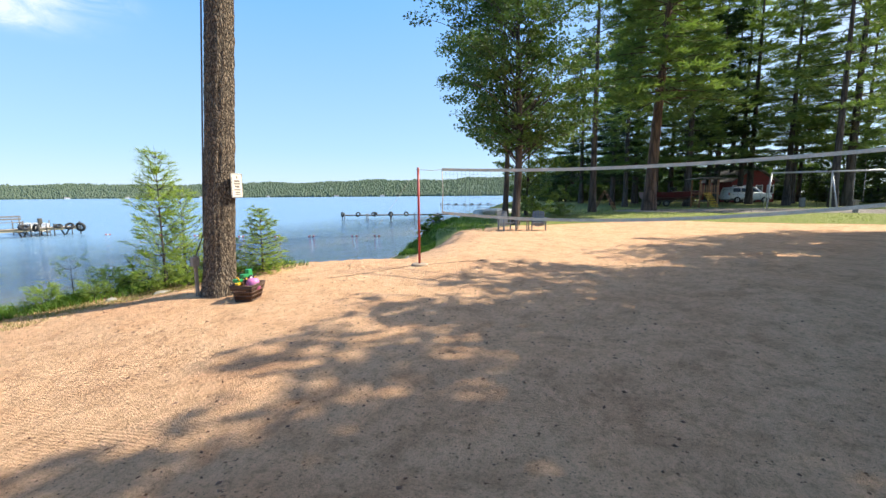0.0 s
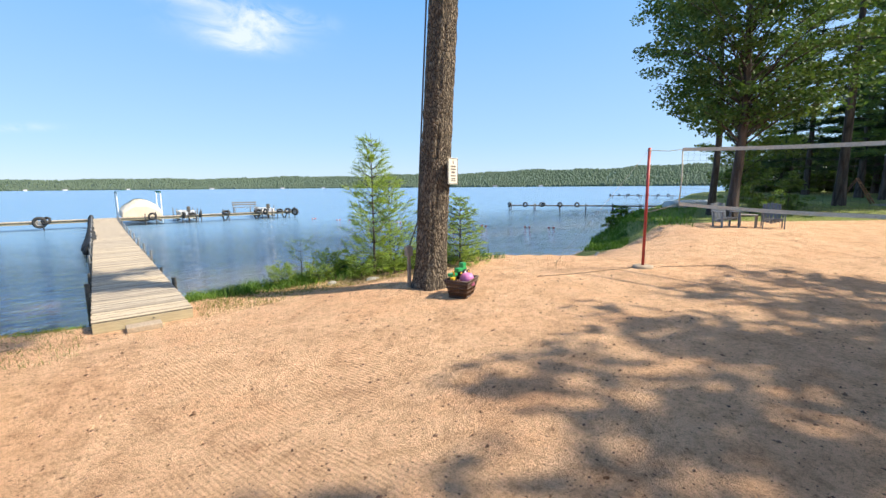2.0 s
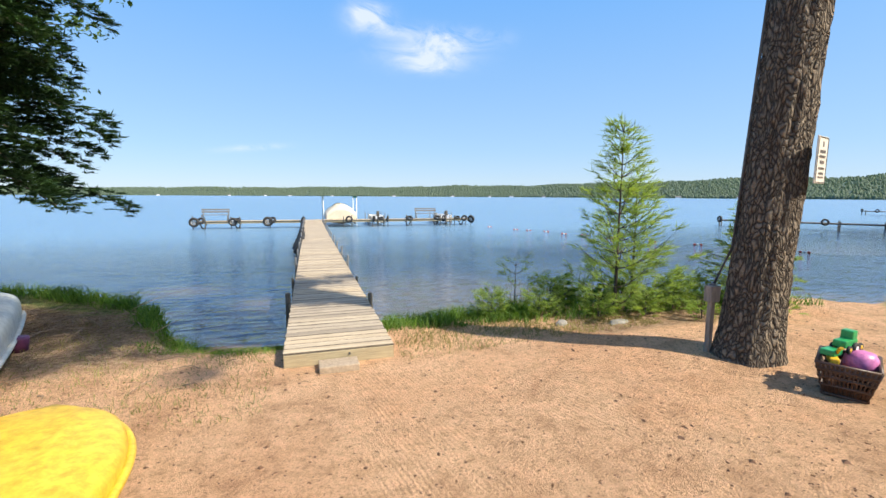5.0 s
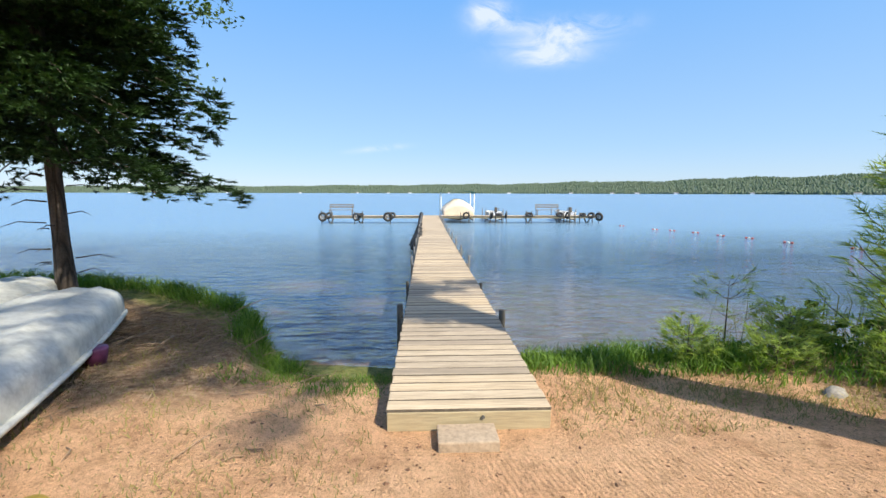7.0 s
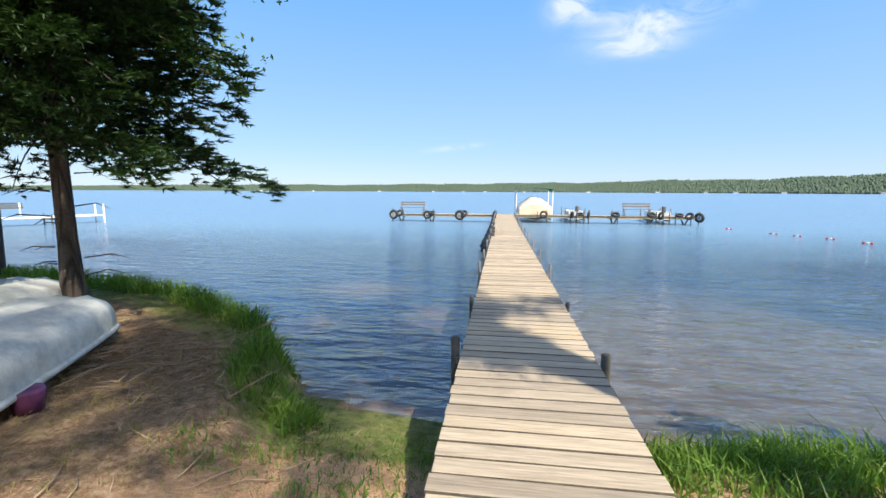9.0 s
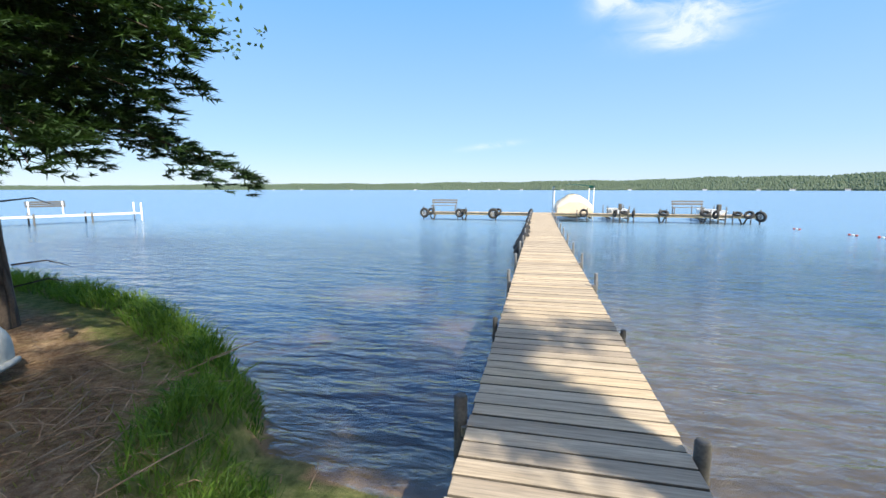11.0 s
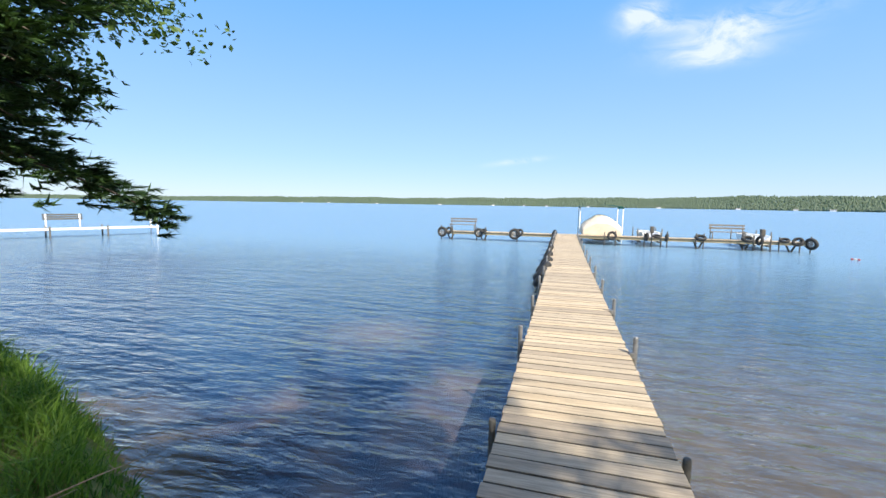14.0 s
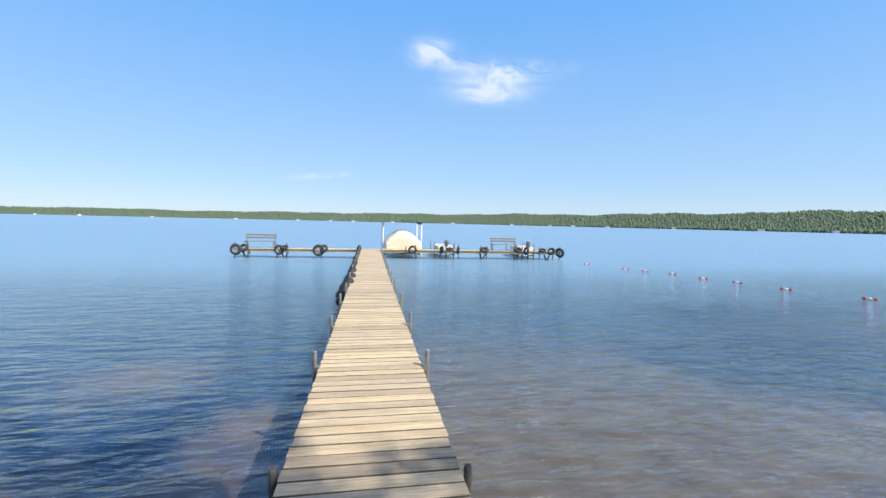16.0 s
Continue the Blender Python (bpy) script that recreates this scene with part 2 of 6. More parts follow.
    nt.links.new(co.outputs["Object"], rmap.inputs["Vector"])
    nt.links.new(rmap.outputs[0], rake.inputs["Vector"])
    patch = ramp(nt, noise_at(0.7), ((0.50, (0, 0, 0)), (0.60, (1, 1, 1))))
    hgt = calc("MULTIPLY", calc("MULTIPLY", rake.outputs["Fac"], patch), 0.24)
    lump = nt.nodes.new("ShaderNodeMath")
    lump.operation = "MULTIPLY_ADD"
    nt.links.new(mid, lump.inputs[0])
    lump.inputs[1].default_value = 1.2
    nt.links.new(hgt, lump.inputs[2])
    lump2 = nt.nodes.new("ShaderNodeMath")
    lump2.operation = "MULTIPLY_ADD"
    nt.links.new(fine, lump2.inputs[0])
    lump2.inputs[1].default_value = 1.3
    nt.links.new(lump.outputs[0], lump2.inputs[2])
    bp = add(nt, "ShaderNodeBump", Strength=1.0, Distance=0.042)
    nt.links.new(lump2.outputs[0], bp.inputs["Height"])
    nt.links.new(bp.outputs[0], bsdf.inputs["Normal"])
    return m


def water_material():
    m, nt, bsdf, out = nodes_of("lake_water")
    nt.nodes.remove(bsdf)
    co = nt.nodes.new("ShaderNodeTexCoord")

    def waves(scale, turn, stretch, detail=3.0):
        mp = add(nt, "ShaderNodeMapping", Rotation=(0, 0, radians(turn)), Scale=stretch)
        nt.links.new(co.outputs["Object"], mp.inputs["Vector"])
        n = add(nt, "ShaderNodeTexNoise", Scale=scale, Detail=detail, Roughness=0.55, Distortion=0.4)
        nt.links.new(mp.outputs[0], n.inputs["Vector"])
        return n.outputs["Fac"]

    a, b, c = waves(2.8, -34, (0.3, 1.0, 1.0)), waves(6.5, -42, (0.36, 1.0, 1.0)), waves(0.12, 20, (0.5, 1, 1))
    swell = waves(0.75, 4, (0.3, 1.0, 1.0), 2.0)
    cross = waves(2.6, 52, (0.22, 1.0, 1.0), 1.0)
    s = nt.nodes.new("ShaderNodeMath")
    s.operation = "MULTIPLY_ADD"
    nt.links.new(b, s.inputs[0])
    s.inputs[1].default_value = 0.75
    s3 = nt.nodes.new("ShaderNodeMath")
    s3.operation = "MULTIPLY_ADD"
    nt.links.new(cross, s3.inputs[0])
    s3.inputs[1].default_value = 0.7
    s4 = nt.nodes.new("ShaderNodeMath")
    s4.operation = "MULTIPLY_ADD"
    nt.links.new(swell, s4.inputs[0])
    s4.inputs[1].default_value = 0.6
    nt.links.new(a, s4.inputs[2])
    nt.links.new(s4.outputs[0], s3.inputs[2])
    nt.links.new(s3.outputs[0], s.inputs[2])
    bp = add(nt, "ShaderNodeBump", Strength=1.0, Distance=0.078)
    gust = ramp(nt, c, ((0.3, (0.75, 0.75, 0.75)), (0.7, (1, 1, 1))))
    sep = nt.nodes.new("ShaderNodeSeparateXYZ")
    nt.links.new(co.outputs["Object"], sep.inputs[0])
    lee = add(nt, "ShaderNodeMapRange")
    nt.links.new(sep.outputs["X"], lee.inputs["Value"])
    for key, val in (("From Min", 0.5), ("From Max", 6.0), ("To Min", 1.0), ("To Max", 0.95)):
        lee.inputs[key].default_value = val
    calm = nt.nodes.new("ShaderNodeMath")
    calm.operation = "MULTIPLY"
    nt.links.new(gust, calm.inputs[0])
    nt.links.new(lee.outputs[0], calm.inputs[1])
    nt.links.new(calm.outputs[0], bp.inputs["Strength"])
    nt.links.new(s.outputs[0], bp.inputs["Height"])
    face = add(nt, "ShaderNodeLayerWeight", Blend=0.5)
    nt.links.new(bp.outputs[0], face.inputs["Normal"])
    fifth = nt.nodes.new("ShaderNodeMath")
    fifth.operation = "POWER"
    nt.links.new(face.outputs["Facing"], fifth.inputs[0])
    fifth.inputs[1].default_value = 4.0
    fr = nt.nodes.new("ShaderNodeMath")
    fr.operation = "MULTIPLY_ADD"
    nt.links.new(fifth.outputs[0], fr.inputs[0])
    fr.inputs[1].default_value, fr.inputs[2].default_value = 0.95, 0.05
    chop = add(nt, "ShaderNodeMapRange")
    nt.links.new(sep.outputs["Y"], chop.inputs["Value"])
    for key, val in (("From Min", 6.0), ("From Max", 32.0), ("To Min", 0.035), ("To Max", 0.22)):
        chop.inputs[key].default_value = val
    gl = add(nt, "ShaderNodeBsdfGlossy", Roughness=0.07)
    nt.links.new(chop.outputs[0], gl.inputs["Roughness"])
    gl.inputs["Color"].default_value = (0.97, 0.98, 1, 1)
    nt.links.new(bp.outputs[0], gl.inputs["Normal"])
    tr = nt.nodes.new("ShaderNodeBsdfTransparent")
    tr.inputs["Color"].default_value = (0.90, 0.93, 0.94, 1)
    # the lake turns from clear to opaque blue away from the shore
    murk = add(nt, "ShaderNodeMapRange")
    murk.interpolation_type = "SMOOTHSTEP"
    nt.links.new(sep.outputs["Y"], murk.inputs["Value"])
    for key, val in (("From Min", 4.0), ("From Max", 27.0), ("To Min", 0.0), ("To Max", 0.97)):
        murk.inputs[key].default_value = val
    # pale body colour also holds part of the sky's reflection
    body = nt.nodes.new("ShaderNodeBsdfDiffuse")
    body.inputs["Color"].default_value = (0.14, 0.255, 0.37, 1)
    under = nt.nodes.new("ShaderNodeMixShader")
    nt.links.new(murk.outputs[0], under.inputs[0])
    nt.links.new(tr.outputs[0], under.inputs[1])
    nt.links.new(body.outputs[0], under.inputs[2])
    mx = nt.nodes.new("ShaderNodeMixShader")
    # far out the mirror reflection is cut; the body colour makes up for it
    mirror_cut = add(nt, "ShaderNodeMapRange")
    nt.links.new(murk.outputs[0], mirror_cut.inputs["Value"])
    for key, val in (("From Min", 0.0), ("From Max", 1.0), ("To Min", 1.0), ("To Max", 0.62)):
        mirror_cut.inputs[key].default_value = val
    gain = nt.nodes.new("ShaderNodeMath")
    gain.operation = "MULTIPLY"
    nt.links.new(fr.outputs[0], gain.inputs[0])
    nt.links.new(mirror_cut.outputs[0], gain.inputs[1])
    nt.links.new(gain.outputs[0], mx.inputs[0])
    nt.links.new(under.outputs[0], mx.inputs[1])
    nt.links.new(gl.outputs[0], mx.inputs[2])
    nt.links.new(mx.outputs[0], out.inputs["Surface"])
    return m


M_GROUND, M_WATER = ground_material(), water_material()
M_PLANK = surface("weathered_plank", (0.41, 0.328, 0.228), (0.59, 0.485, 0.352), 0.85, 1.6, 0.4, (0.35, 6, 6), fine=7, stain=0.42, piece=True, depth=0.006)
# dark colour that carries the shade between planks
M_EDGE = surface("plank_edge_shade", (0.08, 0.066, 0.05), (0.15, 0.125, 0.095), 0.9, 6.0, 0.2)
M_BEAM = surface("treated_beam", (0.34, 0.28, 0.17), (0.46, 0.38, 0.24), 0.85, 2.0, 0.3, (0.4, 5, 5), stain=0.3)
M_OLDWOOD = surface("grey_wood", (0.20, 0.17, 0.14), (0.36, 0.31, 0.26), 0.85, 3.0, 0.3, (5, 5, 0.6))
M_BENCH = surface("aged_bench_wood", (0.13, 0.12, 0.105), (0.24, 0.22, 0.195), 0.85, 3.0, 0.3, (5, 5, 0.6))
M_DARKWOOD = surface("wet_dark_wood", (0.07, 0.06, 0.05), (0.14, 0.12, 0.10), 0.85, 3.0, 0.3)
M_CONCRETE = surface("concrete", (0.36, 0.275, 0.19), (0.45, 0.35, 0.25), 0.9, 6, 0.3)
M_GALV = surface("galvanised_pipe", (0.22, 0.22, 0.22), (0.36, 0.36, 0.36), 0.45, 12, 0.1, metal=0.75)
M_DARKPOST = surface("dark_post", (0.06, 0.06, 0.055), (0.14, 0.13, 0.115), 0.75, 9, 0.2)
M_RUBBER = surface("tyre_rubber", (0.018, 0.018, 0.018), (0.045, 0.043, 0.04), 0.75, 9, 0.2)
M_RIM = surface("old_rim", (0.32, 0.31, 0.30), (0.5, 0.48, 0.46), 0.5, 14, 0.1, metal=0.5)
M_REDPOLE = surface("red_paint", (0.38, 0.03, 0.025), (0.48, 0.055, 0.04), 0.45, 9, 0.12)
M_ROPE = surface("rope", (0.42, 0.38, 0.30), (0.55, 0.50, 0.42), 0.9, 30, 0.2)
M_TAPE = surface("net_tape", (0.62, 0.55, 0.44), (0.74, 0.67, 0.55), 0.85, 8, 0.1)
M_NET = surface("net_cord", (0.03, 0.03, 0.03), (0.08, 0.08, 0.075), 0.9, 20, 0.1)
M_WHITE = surface("white_paint", (0.74, 0.74, 0.72), (0.82, 0.82, 0.80), 0.45, 5, 0.08, stain=0.12)
M_HULL = surface("chalky_hull", (0.45, 0.46, 0.425), (0.58, 0.59, 0.555), 0.5, 2.5, 0.12, stain=0.28)
M_YELLOW = surface("yellow_plastic", (0.74, 0.45, 0.03), (0.82, 0.53, 0.06), 0.5, 2.2, 0.16, stain=0.42)
M_CANVAS = surface("beige_canvas", (0.58, 0.50, 0.40), (0.68, 0.60, 0.49), 0.9, 2.0, 0.3, stain=0.15)
M_TEAL = surface("teal_canvas", (0.03, 0.20, 0.17), (0.05, 0.27, 0.23), 0.8, 4, 0.2)
M_PURPLE = surface("purple_plastic", (0.12, 0.03, 0.10), (0.18, 0.05, 0.14), 0.5, 6, 0.1)
M_BASKET = surface("brown_plastic", (0.06, 0.03, 0.018), (0.10, 0.05, 0.03), 0.45, 10, 0.1)
M_GREEN = surface("green_plastic", (0.02, 0.28, 0.08), (0.03, 0.38, 0.12), 0.35, 6, 0.05)
M_PINK = surface("pink_plastic", (0.55, 0.15, 0.36), (0.66, 0.22, 0.46), 0.4, 6, 0.05)
M_ORANGE = surface("orange_yellow_plastic", (0.75, 0.42, 0.02), (0.82, 0.52, 0.04), 0.4, 6, 0.05)
M_RED = surface("barn_red", (0.24, 0.03, 0.025), (0.33, 0.05, 0.04), 0.7, 2.0, 0.2)
M_BUOYRED = surface("buoy_red", (0.5, 0.05, 0.03), (0.6, 0.09, 0.05), 0.5, 6, 0.1)
M_ROOF = surface("shingle_roof", (0.16, 0.14, 0.13), (0.26, 0.24, 0.22), 0.9, 6, 0.3)
M_PLAYWOOD = surface("cedar_wood", (0.24, 0.11, 0.05), (0.36, 0.18, 0.085), 0.75, 3, 0.2)
M_STEEL = surface("grey_tube", (0.48, 0.48, 0.47), (0.60, 0.60, 0.59), 0.4, 8, 0.05, metal=0.3)
M_CHAIR = surface("grey_chair", (0.13, 0.15, 0.17), (0.19, 0.21, 0.24), 0.6, 5, 0.1)
M_CAR = surface("white_car_paint", (0.72, 0.73, 0.74), (0.78, 0.79, 0.80), 0.25, 2, 0.02, stain=0.05)
M_MAROON = surface("maroon_paint", (0.10, 0.012, 0.015), (0.16, 0.02, 0.02), 0.35, 4, 0.05)
M_GLASS = surface("dark_glass", (0.015, 0.018, 0.02), (0.03, 0.034, 0.038), 0.08, 3, 0.0)
M_SIGN = surface("sign_board", (0.66, 0.62, 0.54), (0.76, 0.72, 0.64), 0.5, 8, 0.05, stain=0.12)
M_INK = surface("sign_ink", (0.10, 0.09, 0.08), (0.2, 0.17, 0.15), 0.6, 8, 0.05)
M_ROCK = surface("shore_rock", (0.22, 0.20, 0.17), (0.38, 0.35, 0.31), 0.9, 7, 0.5, depth=0.02)
M_TWIG = surface("dry_twig", (0.24, 0.15, 0.09), (0.46, 0.33, 0.21), 0.9, 12, 0.2)
M_CHIP = surface("bark_chip", (0.10, 0.05, 0.03), (0.20, 0.11, 0.065), 0.95, 12, 0.2)
B_PINE = bark("pine_bark", (0.27, 0.215, 0.155), (0.045, 0.032, 0.023), 34.0, 1.0, 0.40)
B_FAR = bark("far_bark", (0.105, 0.085, 0.072), (0.04, 0.03, 0.025), 5.0)
B_RED = bark("red_pine_bark", (0.17, 0.105, 0.07), (0.06, 0.035, 0.025), 5.0)
B_SPRUCE = bark("spruce_bark", (0.10, 0.08, 0.066), (0.035, 0.028, 0.022), 12.0)
L_PINE = leafy("pine_needles", (0.07, 0.13, 0.045), (0.25, 0.335, 0.115), 0.36)
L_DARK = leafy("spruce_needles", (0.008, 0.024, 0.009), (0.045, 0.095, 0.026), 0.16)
L_SAP = leafy("sapling_needles", (0.15, 0.24, 0.065), (0.38, 0.46, 0.13), 0.5)
L_LEAF = leafy("broad_leaves", (0.035, 0.08, 0.02), (0.11, 0.18, 0.05), 0.26)
L_BRIGHT = leafy("birch_leaves", (0.09, 0.15, 0.04), (0.22, 0.30, 0.08), 0.4)
L_GRASS = leafy("bank_grass", (0.03, 0.085, 0.018), (0.19, 0.31, 0.055), 0.42)
L_DRY = leafy("dry_grass", (0.16, 0.15, 0.05), (0.34, 0.29, 0.12), 0.35)
L_LAWN = leafy("lawn_blades", (0.10, 0.16, 0.03), (0.30, 0.38, 0.10), 0.4)
# far green is paled so the distance haze sits in the leaf colour
L_FAR_HAZE = leafy("far_woods", (0.145, 0.20, 0.16), (0.185, 0.245, 0.175), 0.5)


# ---- building helpers ----
def thing(name, x, y, z, rz=0, label="", category="", group="", kind=""):
    ob = new(name)
    ob.matrix_world = pose(x, y, z, 0, 0, rz)
    return tagged(ob, label, category, group, kind)


def part(name, bm, material, parent=None, label="", smooth=False):
    me = bpy.data.meshes.new(name)
    if smooth:
        for f in bm.faces:
            f.smooth = True
    bm.to_mesh(me)
    bm.free()
    me.materials.append(material)
    ob = new(name, me)
    if parent is not None:
        ob.parent = parent
    if label:
        ob["label"] = label
    return ob


def mesh_of(name, verts, faces, material, parent=None, smooth=False):
    """One mesh from arrays of vertices and equal-sided faces."""
    verts, faces = np.asarray(verts, np.float32), np.asarray(faces, np.int32)
    me = bpy.data.meshes.new(name)
    k = faces.shape[1]
    me.vertices.add(len(verts))
    me.vertices.foreach_set("co", verts.ravel())
    me.loops.add(faces.size)
    me.loops.foreach_set("vertex_index", faces.ravel())
    me.polygons.add(len(faces))
    me.polygons.foreach_set("loop_start", np.arange(0, faces.size, k, dtype=np.int32))
    me.polygons.foreach_set("use_smooth", np.full(len(faces), smooth))
    me.update(calc_edges=True)
    me.materials.append(material)
    ob = new(name, me)
    if parent is not None:
        ob.parent = parent
    return ob


def box(bm, cx, cy, cz, sx, sy, sz, bevel=0.0, m=None):
    r = bmesh.ops.create_cube(bm, size=1.0, matrix=(m or Matrix()) @ Matrix.Translation((cx, cy, cz)) @ Matrix.Diagonal((sx, sy, sz, 1)))
    if bevel:
        es = list({e for vert in r["verts"] for e in vert.link_edges})
        bmesh.ops.bevel(bm, geom=es, offset=bevel, segments=2, affect="EDGES", profile=0.6)
    return bm


def tube(bm, pts, radii, seg=8, caps=True):
    """A tube along points; radii one for each or one for all."""
    pts = [Vector(p) for p in pts]
    if isinstance(radii, (int, float)):
        radii = [radii] * len(pts)
    rings = []
    for i, p in enumerate(pts):
        way = (pts[min(i + 1, len(pts) - 1)] - pts[max(i - 1, 0)]).normalized()
        side = way.cross(Vector((0, 0, 1)) if abs(way.z) < 0.95 else Vector((1, 0, 0))).normalized()
        up = side.cross(way)
        rings.append([bm.verts.new(p + (side * math.cos(a) + up * math.sin(a)) * radii[i]) for a in (2 * math.pi * k / seg for k in range(seg))])
    for r0, r1 in zip(rings, rings[1:]):
        for k in range(seg):
            f = bm.faces.new((r0[k], r0[(k + 1) % seg], r1[(k + 1) % seg], r1[k]))
            f.smooth = True
    if caps:
        bm.faces.new(rings[0][::-1])
        bm.faces.new(rings[-1])
    return bm


def ring(bm, centre, R, r, axis="x", seg=20, sec=8, squash=1.0):
    """A tyre-like torus about an axis."""
    vs = []
    for i in range(seg):
        a = 2 * math.pi * i / seg
        row = []
        for j in range(sec):
            b = 2 * math.pi * j / sec
            rad, off = R + r * math.cos(b), r * squash * math.sin(b)
            p = {"x": (off, rad * math.cos(a), rad * math.sin(a)), "y": (rad * math.cos(a), off, rad * math.sin(a)), "z": (rad * math.cos(a), rad * math.sin(a), off)}[axis]
            row.append(bm.verts.new(Vector(centre) + Vector(p)))
        vs.append(row)
    for i in range(seg):
        for j in range(sec):
            f = bm.faces.new((vs[i][j], vs[(i + 1) % seg][j], vs[(i + 1) % seg][(j + 1) % sec], vs[i][(j + 1) % sec]))
            f.smooth = True
    return bm


def B():
    return bmesh.new()


rng = np.random.default_rng(7)


def unit(a):
    return a / np.maximum(np.linalg.norm(a, axis=-1, keepdims=True), 1e-6)


def blades(base, way, length, width, flat=None):
    """Thin triangles from base along way: needles and grass."""
    n = len(base)
    side = np.cross(way, flat if flat is not None else rng.normal(size=(n, 3)))
    side = unit(side) * np.reshape(width, (-1, 1))
    tip = base + way * np.reshape(length, (-1, 1))
    v = np.stack([base - side, base + side, tip], 1).reshape(-1, 3)
    return v, np.arange(3 * n).reshape(-1, 3)


def leaf_cards(centre, size, lean=0.6):
    """Small folded leaves, two triangles each."""
    n = len(centre)
    a = unit(rng.normal(size=(n, 3)) * (1, 1, lean))
    b = unit(np.cross(a, rng.normal(size=(n, 3)) * (0.6, 0.6, 1.0)))
    s = np.reshape(size, (-1, 1))
    nrm = np.cross(a, b) * s * 0.12
    v = np.stack([centre - a * s * 0.5, centre + b * s * 0.32 + nrm, centre + a * s * 0.5, centre - b * s * 0.32 + nrm], 1).reshape(-1, 3)
    i = np.arange(n)[:, None] * 4
    return v, np.concatenate([i + (0, 1, 2), i + (0, 2, 3)], 0)


# ---- lie of the land ----
WATER = -0.33
SHORE_X = (-400, -30, -12, -7.5, -5, -3.2, -2.4, -1.5, 1.5, 5, 7, 9, 10.3, 12.7, 15.6, 18, 21, 25, 32, 45, 80, 400)
SHORE_Y = (30, 9, 6.3, 5.3, 4.7, 3.9, 2.9, 2.7, 2.5, 2.3, 1.7, 1.0, 1.25, 1.7, 2.6, 4.0, 5.0, 6.5, 8.4, 12, 22, 60)
SPOT = np.array([(0, 0, .28), (0, -3, .40), (-.5, -9, .70), (3.7, -1.4, .58), (4, -2.7, .61), (7.6, -3.5, .66), (-4, 1, .42), (-5.5, 3.3, .5), (-2.5, 2, .33),
                 (-3, -3, .46), (2, 1, .28), (3, .2, .40), (5, 1, .45), (12, -3, .66), (20, -1.5, .70), (20, 3, .55), (30, -6, 1.05), (37, -15, 1.2),
                 (45, -10, 1.05), (8, -12, .76), (20, -15, .85), (60, -10, 1.15), (-10, -10, .9), (60, 10, 1.2), (0, -30, 1.3), (-20, 3, .5), (3.5, -6, .64)])
SAND_X, SAND_Y = (-100, 8.5, 9, 12.5, 15, 18, 20, 22, 24, 25, 25.5, 26), (60, 60, 1.0, 0.7, 0.4, -0.4, -1.6, -3.2, -6, -16, -40, -400)


def inland(x, y):
    return (np.interp(x, SHORE_X, SHORE_Y) - y) * 0.92


def ease(a):
    a = np.clip(a, 0, 1)
    return a * a * (3 - 2 * a)


def ground_z(x, y):
    x, y = np.asarray(x, float), np.asarray(y, float)
    w = 1.0 / ((x[..., None] - SPOT[:, 0]) ** 2 + (y[..., None] - SPOT[:, 1]) ** 2 + 0.6) ** 1.7
    t = (w * SPOT[:, 2]).sum(-1) / w.sum(-1)
    d = inland(x, y)
    beach = np.interp(x, (7.5, 9, 15.5, 19), (0, 1, 1, 0))
    s = ease(d / (np.interp(x, (-3.5, -2.5, -2.1, -0.6, 1.5), (0.5, 0.5, 2.2, 2.2, 1.2)) + 3.2 * beach))
    z = np.where(d > 0, WATER + (t - WATER) * s, WATER + np.maximum(d * 0.10, -2.2) - 0.02 * (d < 0))
    return z + 0.02 * np.sin(x * 1.7 + 0.6 * y) * np.sin(y * 1.3 - 0.4 * x) * (np.abs(x) < 200)


def gz(x, y):
    return float(ground_z(x, y))


def axis_steps(lo, hi, step, far_lo, far_hi):
    mid = list(np.arange(lo, hi + step / 2, step))
    s, a = step, hi
    up = []
    while a < far_hi:
        s *= 1.16
        a += s
        up.append(a)
    s, a, down = step, lo, []
    while a > far_lo:
        s *= 1.16
        a -= s
        down.append(a)
    return np.array(down[::-1] + mid + up)


